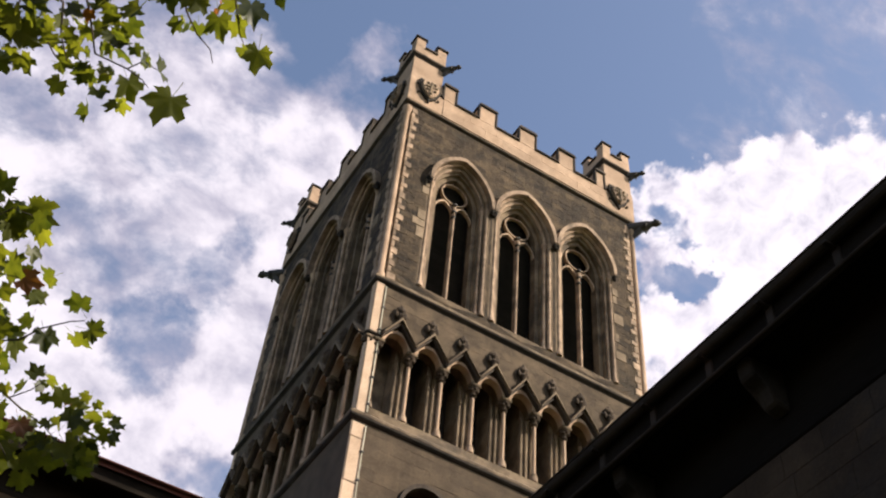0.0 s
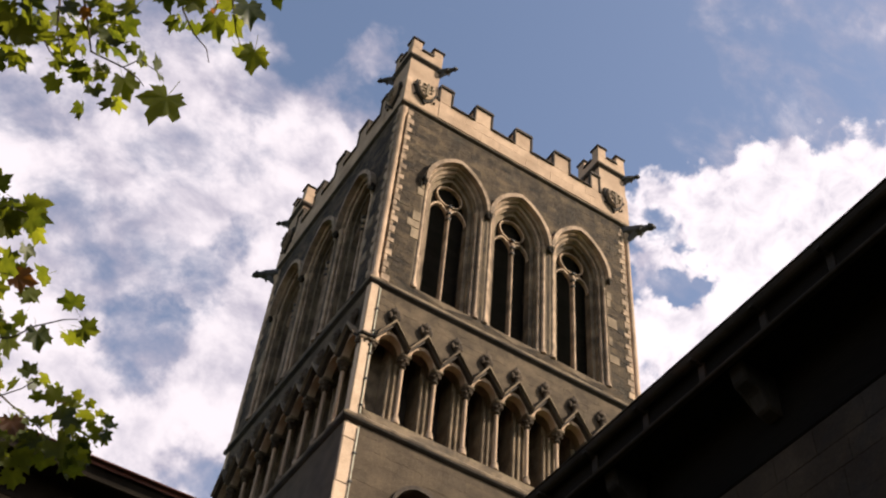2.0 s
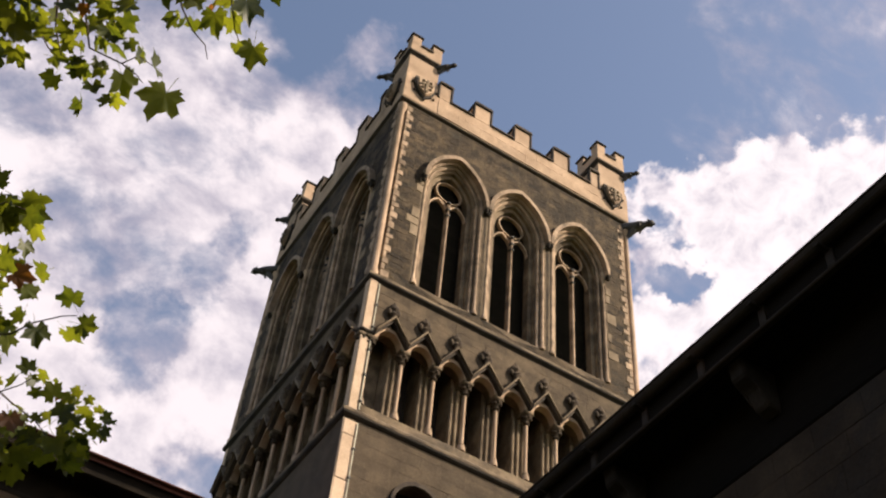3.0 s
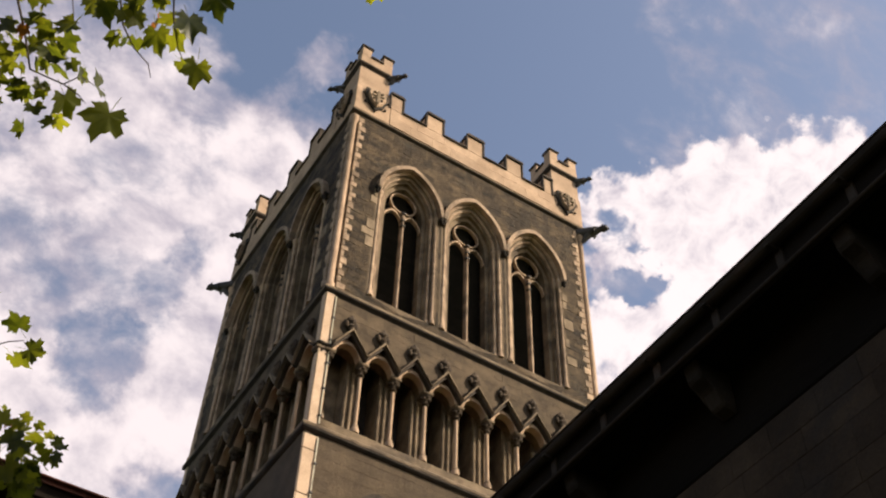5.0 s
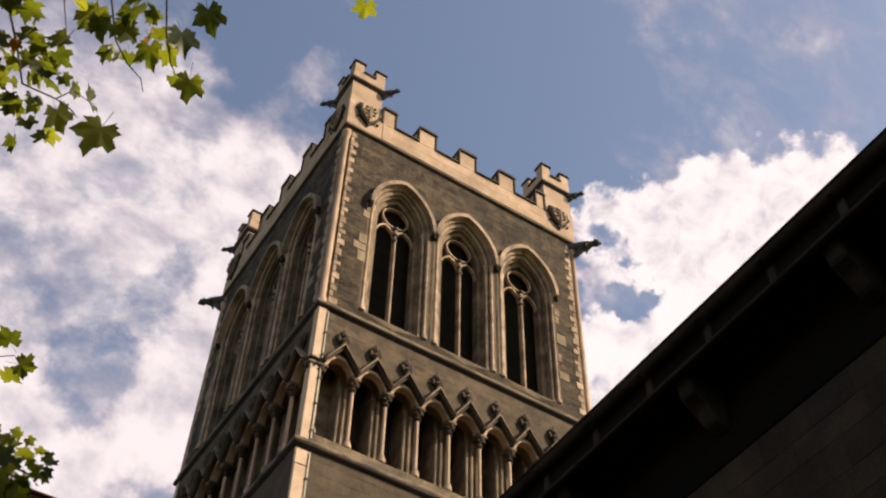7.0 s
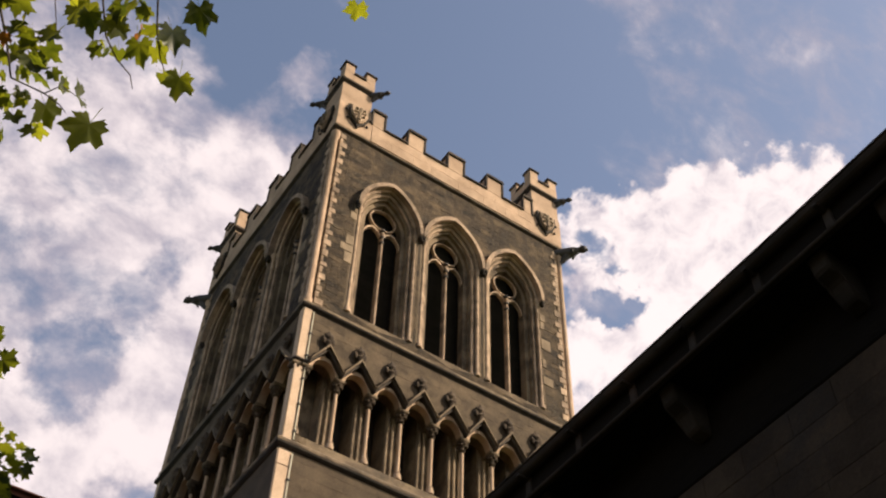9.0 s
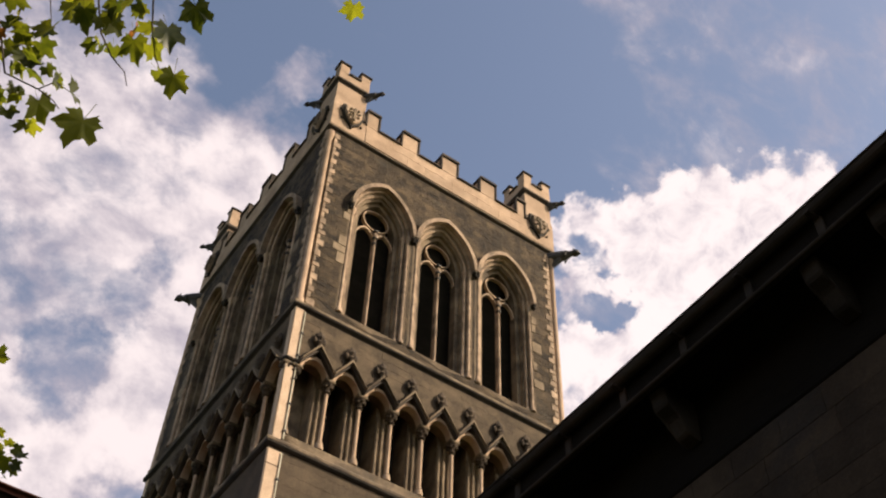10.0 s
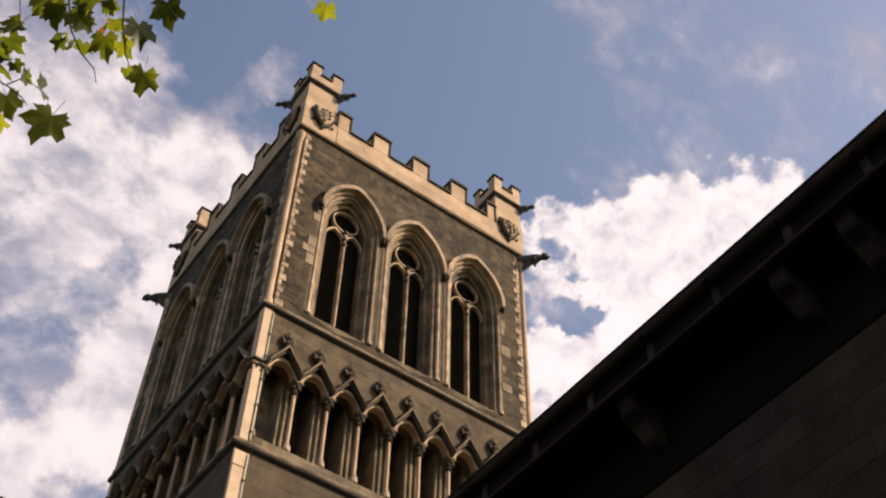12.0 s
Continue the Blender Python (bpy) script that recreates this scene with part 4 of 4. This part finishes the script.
# fuller clumps of smaller leaves behind the clear ones: across, down, reach, number, least and greatest size
TOP_CLUMPS = ((60, 20, 70, 45, 20, 7, 13), (25, 80, 30, 45, 8, 6, 11), (185, 25, 40, 45, 15, 6, 11), (190, 85, 40, 35, 10, 5, 9), (165, 140, 38, 35, 9, 5, 9), (320, 10, 30, 26, 6, 6, 9), (400, 8, 50, 24, 8, 7, 11))
MID_CLUMPS = ((20, 380, 50, 45, 11, 7, 12), (10, 500, 35, 60, 9, 7, 11), (0, 600, 30, 50, 6, 6, 10))
LOW_CLUMPS = ((75, 700, 60, 36, 8, 4, 7), (125, 745, 45, 50, 20, 4, 8), (35, 780, 50, 45, 20, 5, 9), (155, 795, 30, 34, 14, 5, 9), (165, 770, 26, 36, 10, 5, 9))
FAR_CLUMPS = ((-90, 60, 90, 130, 24, 10, 16), (-70, 480, 65, 220, 24, 10, 16), (-60, 760, 60, 100, 16, 9, 15), (200, -90, 260, 50, 26, 10, 16))
clump = random.Random(11)
for ca, cb, ra, rb, count, s0, s1 in TOP_CLUMPS + MID_CLUMPS + LOW_CLUMPS + FAR_CLUMPS:
    for k in range(count):
        a, r = clump.uniform(0, 2 * math.pi), math.sqrt(clump.random())
        hang_leaf(ca + ra * r * math.cos(a), cb + rb * r * math.sin(a), clump.uniform(s0, s1), clump.uniform(100, 260), clump.uniform(-0.35, 0.25), (clump.uniform(-65, 65), clump.uniform(-65, 65)))

# limbs and twigs
TOP_TWIGS = (
    ([(60, -60), (112, 5), (108, 60), (118, 108), (150, 124)], 0.007), ([(85, 75), (95, 95), (112, 112)], 0.004), ([(140, -70), (160, 30), (168, 95), (225, 122), (252, 142), (262, 156)], 0.006),
    ([(320, -90), (330, 20), (348, 60), (372, 88), (376, 112)], 0.005), ([(420, -95), (418, 10), (424, 60), (432, 80)], 0.005), ([(60, -60), (20, 40), (60, 90)], 0.006), ([(240, -80), (245, 5)], 0.004), ([(225, 122), (255, 108), (280, 126)], 0.003))
SIDE_TWIGS = (
    ([(-60, 520, 0.1), (0, 600, 0.1), (50, 598, 0.1), (90, 578, 0.1), (140, 566, 0.1), (165, 565, 0.1)], 0.006), ([(-60, 520, 0.1), (-20, 400, 0.1), (40, 370, 0.1), (80, 385, 0.1)], 0.006),
    ([(-60, 520, 0.1), (0, 480, 0.1), (50, 490, 0.1)], 0.005), ([(50, 692, 0.2), (85, 680, 0.2), (110, 665, 0.2)], 0.003), ([(0, 655, 0.2), (20, 740, 0.2), (50, 800, 0.2)], 0.005),
    ([(-60, 520, 0.1), (-40, 610, 0.2), (0, 656, 0.2), (40, 682, 0.2), (68, 708, 0.2), (110, 740, 0.2), (150, 790, 0.2)], 0.007))
twig("limb", [(-1500, 900, -1.5), (-800, 420, -0.9), (-300, 100, -0.3), (60, -60, 0), (320, -90, 0), (640, -120, 0), (768, -80, 0)], 0.11, 0.012, TRUNK + Vector((0.1, -0.15, 4.4)))
twig("limb", [(-1500, 900, -1.5), (-700, 640, -0.8), (-250, 560, -0.2), (-60, 520, 0.1)], 0.11, 0.014, TRUNK + Vector((0.08, -0.12, 3.6)))
for pts, r0 in TOP_TWIGS + SIDE_TWIGS:
    twig("twig", pts, r0, 0.0018)

# the crown beyond, out of the view: limbs and joined leaves
rnd = random.Random(21)
crown = bmesh.new()
crown_mid = TRUNK + Vector((0.0, 0.0, 8.2))
for k in range(9):
    a = radians(40 * k + rnd.uniform(-12, 12))
    z0 = 3.6 + 0.7 * k
    reach = rnd.uniform(1.9, 2.6)
    start = TRUNK + Vector((0.15, -0.15, z0))
    spine = [start, start + Vector((reach * 0.5 * math.cos(a), reach * 0.5 * math.sin(a), 0.7)), start + Vector((reach * math.cos(a), reach * math.sin(a), 1.5))]
    bm = bmesh.new()
    swept(bm, spine, [0.11, 0.07, 0.02], 8)
    part("limb", bm, BARK, tree, "", True)
    for q in range(110):
        s = rnd.uniform(0.35, 1.1)
        p = start.lerp(spine[2], s) + Vector((rnd.gauss(0, 0.45), rnd.gauss(0, 0.45), rnd.gauss(0, 0.4)))
        leaf_mesh(crown, rnd.uniform(0.11, 0.19), q + k, Matrix.Translation(p) @ Euler((rnd.uniform(-0.8, 0.8), rnd.uniform(-0.8, 0.8), rnd.uniform(0, 6.3))).to_matrix().to_4x4())
part("crown", crown, LEAF_MASS, tree, "rest of the leafy crown")

# ---- the stones of the tower, last of all ----


def arch_half(z, half, rise):
    """The half width of a window's opening at a height."""
    if z <= SPRING:
        return half
    radius = (rise * rise + half * half) / (2 * half)
    d = radius * radius - (z - SPRING) ** 2
    return max(0.0, math.sqrt(d) - (radius - half)) if d > 0 else 0.0


def stone_rows(z_from, z_to, x_from, x_to, blocked, rnd, tall=(0.12, 0.25), wide=(0.18, 0.5), joint=(0.002, 0.007)):
    """Stones of coursed rubble as four corners in x, z. blocked(z) gives the spans that stay free at a height."""
    z = z_from
    while z < z_to - 0.05:
        z1 = min(z + rnd.uniform(*tall), z_to)
        if z_to - z1 < 0.1:
            z1 = z_to
        b0, b1 = blocked(z + 0.01), blocked(z1 - 0.01)
        lo = [x_from] + [c + h for c, h in b0], [x_from] + [c + h for c, h in b1]
        hi = [c - h for c, h in b0] + [x_to], [c - h for c, h in b1] + [x_to]
        for a0, a1, e0, e1 in zip(lo[0], lo[1], hi[0], hi[1]):
            if min(e0 - a0, e1 - a1) < 0.04:
                continue
            long = ((e0 - a0) + (e1 - a1)) / 2
            cuts, s = [0.0], 0.0
            while s < long:
                s += rnd.uniform(*wide)
                if long - s < wide[0] * 0.6:
                    s = long
                cuts.append(min(s, long) / long)
            for p, q in zip(cuts, cuts[1:]):
                g = rnd.uniform(*joint)
                yield (a0 + (e0 - a0) * p + g, a0 + (e0 - a0) * q - g, a1 + (e1 - a1) * p + g, a1 + (e1 - a1) * q - g, z + g, z1 - g)
        z = z1


def stone_body(bm, s, y_back, proud, rnd):
    x0, x1, u0, u1, z0, z1 = s
    back = [bm.verts.new((x, y_back, z)) for x, z in ((x0, z0), (x1, z0), (u1, z1), (u0, z1))]
    cx, cz = (x0 + x1 + u0 + u1) / 4, (z0 + z1) / 2
    front = []
    for v in back:
        k = rnd.uniform(0.001, 0.008)
        dx, dz = cx - v.co.x, cz - v.co.z
        d = max(0.05, math.hypot(dx, dz))
        front.append(bm.verts.new((v.co.x + dx / d * k, y_back - proud - rnd.uniform(-0.002, 0.002), v.co.z + dz / d * k)))
    bm.faces.new(front[::-1])
    for i in range(4):
        j = (i + 1) % 4
        bm.faces.new((back[i], back[j], front[j], front[i]))


def windows_at(z):
    return [(x, arch_half(z, 0.985, 1.50)) for x in WIN_X] if z > SILL - 0.06 else [(x, 0.0) for x in WIN_X]


def gables_at(z):
    apex, foot = 19.60, ARC_SPRING + 0.24
    return [(FIRST + BAY * (k + 0.5), max(0.0, BAY / 2 * (apex - z) / (apex - foot))) for k in range(9)]


rnd = random.Random(31)
belfry_face = next(o for o in face_parts if o.name.startswith("belfry_wall"))
spandrel_face = next(o for o in face_parts if o.name.startswith("spandrel_wall"))
belfry_rows = stone_rows(Z_BELFRY + 0.16, Z_PARAPET - 0.06, 0.2, W - 0.2, windows_at, rnd)
spandrel_rows = stone_rows(19.1, Z_BELFRY - 0.08, FIRST, W - 0.2, gables_at, rnd, (0.2, 0.3), (0.3, 0.7), (0.0006, 0.0015))
for host, rows, most, joined, single, words in ((belfry_face, belfry_rows, 240, RUBBLE, RUBBLE_PIECE, "dark brown coursed rubble stones"), (spandrel_face, spandrel_rows, 60, SPANDREL, SPANDREL_PIECE, "smooth brown spandrel stones")):
    rest, whole, singles = bmesh.new(), bmesh.new(), 0
    for s in rows:
        proud = rnd.uniform(0.001, 0.005)
        stone_body(whole, s, 0.018, proud, rnd)
        near = s[1] < 4.6 and (host is spandrel_face or s[4] < 24.2 or s[1] < 1.2)
        if near and singles < most:
            bm = bmesh.new()
            stone_body(bm, s, 0.018, proud, rnd)
            part("stone", bm, single, host)
            singles += 1
        else:
            stone_body(rest, s, 0.018, proud, rnd)
    tagged(part("stone_facing", rest, joined, host, words), kind="stuff")
    full = part("stone_facing", whole, joined, tower, words)
    full.matrix_basis = quarter(1)
    tagged(full, words, kind="stuff")
    for k in (2, 3):
        other = new("stone_facing", full.data)
        other.parent = tower
        other.matrix_basis = quarter(k)
        tagged(other, words, kind="stuff")

# faint coursing of the lower stage
low_face = next(o for o in face_parts if o.name.startswith("low_wall"))
course = bmesh.new()
for z_from, z_to, half in ((12.8, 15.6, 0.66), (15.6, Z_LOW - 0.12, 0.0)):
    for s in stone_rows(z_from, z_to, 0.0, W, lambda z: [(LOW_X, half)], rnd, (0.26, 0.36), (0.4, 0.9), (0.0004, 0.001)):
        stone_body(course, s, -0.064, rnd.uniform(0.001, 0.003), rnd)
tagged(part("coursed_facing", course, LOWSTONE, low_face, "smooth dark coursed stone"), kind="stuff")

# quoins, long and short by turns, up each corner of the belfry and the low stage
for z_from, z_to, y, x_in in ((Z_BELFRY + 0.2, Z_PARAPET - 0.1, -0.004, 0.20), (12.8, Z_LOW - 0.1, -0.075, -0.058)):
    z, k = z_from, 0
    while z < z_to - 0.1:
        z1 = min(z + rnd.uniform(0.16, 0.26), z_to)
        if z_from < 14:
            z1 = min(z + rnd.uniform(0.9, 1.4), z_to)
        long = rnd.uniform(0.07, 0.11) if k % 2 else rnd.uniform(0.16, 0.24)
        if z_from < 14:
            long = 0.30 + rnd.uniform(0, 0.03)
        for mirrored in (0, 1):
            bm = bmesh.new()
            a, b = (x_in, x_in + long) if not mirrored else (W - x_in - (0.32 - long), W - x_in)
            box(bm, a, b, y, y + 0.16, z + 0.005, z1 - 0.005)
            soften(bm, 0.012)
            ob = part("quoin", bm, CORNER if z_from < 14 else QUOIN, tower)
            for q in (1, 2, 3):
                twin = copy_thing(ob, quarter(q))
        z, k = z1, k + 1

# pale dressed stones beside the windows
for x in WIN_X:
    z, k = SILL + 0.1, 0
    while z < SPRING - 0.1:
        z1 = z + rnd.uniform(0.26, 0.42)
        for side in (-1, 1):
            if rnd.random() < (0.3 if (x == WIN_X[0] and side < 0) or (x == WIN_X[2] and side > 0) else 0.0):
                far = 0.93 + rnd.uniform(0.1, 0.42)
                bm = bmesh.new()
                box(bm, min(x + side * 0.935, x + side * far), max(x + side * 0.935, x + side * far), 0.0, 0.1, z + 0.005, z1 - 0.005)
                soften(bm, 0.012)
                ob = part("jamb_stone", bm, PIER, tower)
                for q in (1, 2, 3):
                    copy_thing(ob, quarter(q))
        z = z1

# copper lightning conductor down the corner, with its clips
for z0, z1, y in ((Z_LOW + 0.28, Z_BELFRY - 0.12, -0.02), (2.0, Z_LOW - 0.14, -0.09)):
    bm = bmesh.new()
    box(bm, 0.235, 0.262, y - 0.012, y, z0, z1)
    tape = part("lightning_conductor", bm, VERDIGRIS, tower, "thin verdigris copper tape clipped to the corner")
    z = max(z0, 12.5) + 0.2
    while z < z1 - 0.1:
        bm = bmesh.new()
        box(bm, 0.215, 0.285, y - 0.028, y + 0.03, z, z + 0.05)
        soften(bm, 0.008)
        part("clip", bm, LEAD, tape)
        z += 0.55 + 0.2 * math.sin(9 * z)

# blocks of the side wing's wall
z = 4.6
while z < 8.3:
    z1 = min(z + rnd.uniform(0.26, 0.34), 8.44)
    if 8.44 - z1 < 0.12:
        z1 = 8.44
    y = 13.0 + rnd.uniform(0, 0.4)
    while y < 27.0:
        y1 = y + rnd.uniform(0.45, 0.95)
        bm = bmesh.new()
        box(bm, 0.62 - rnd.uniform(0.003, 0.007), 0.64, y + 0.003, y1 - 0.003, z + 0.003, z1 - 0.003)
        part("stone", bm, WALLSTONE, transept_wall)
        y = y1
    z = z1
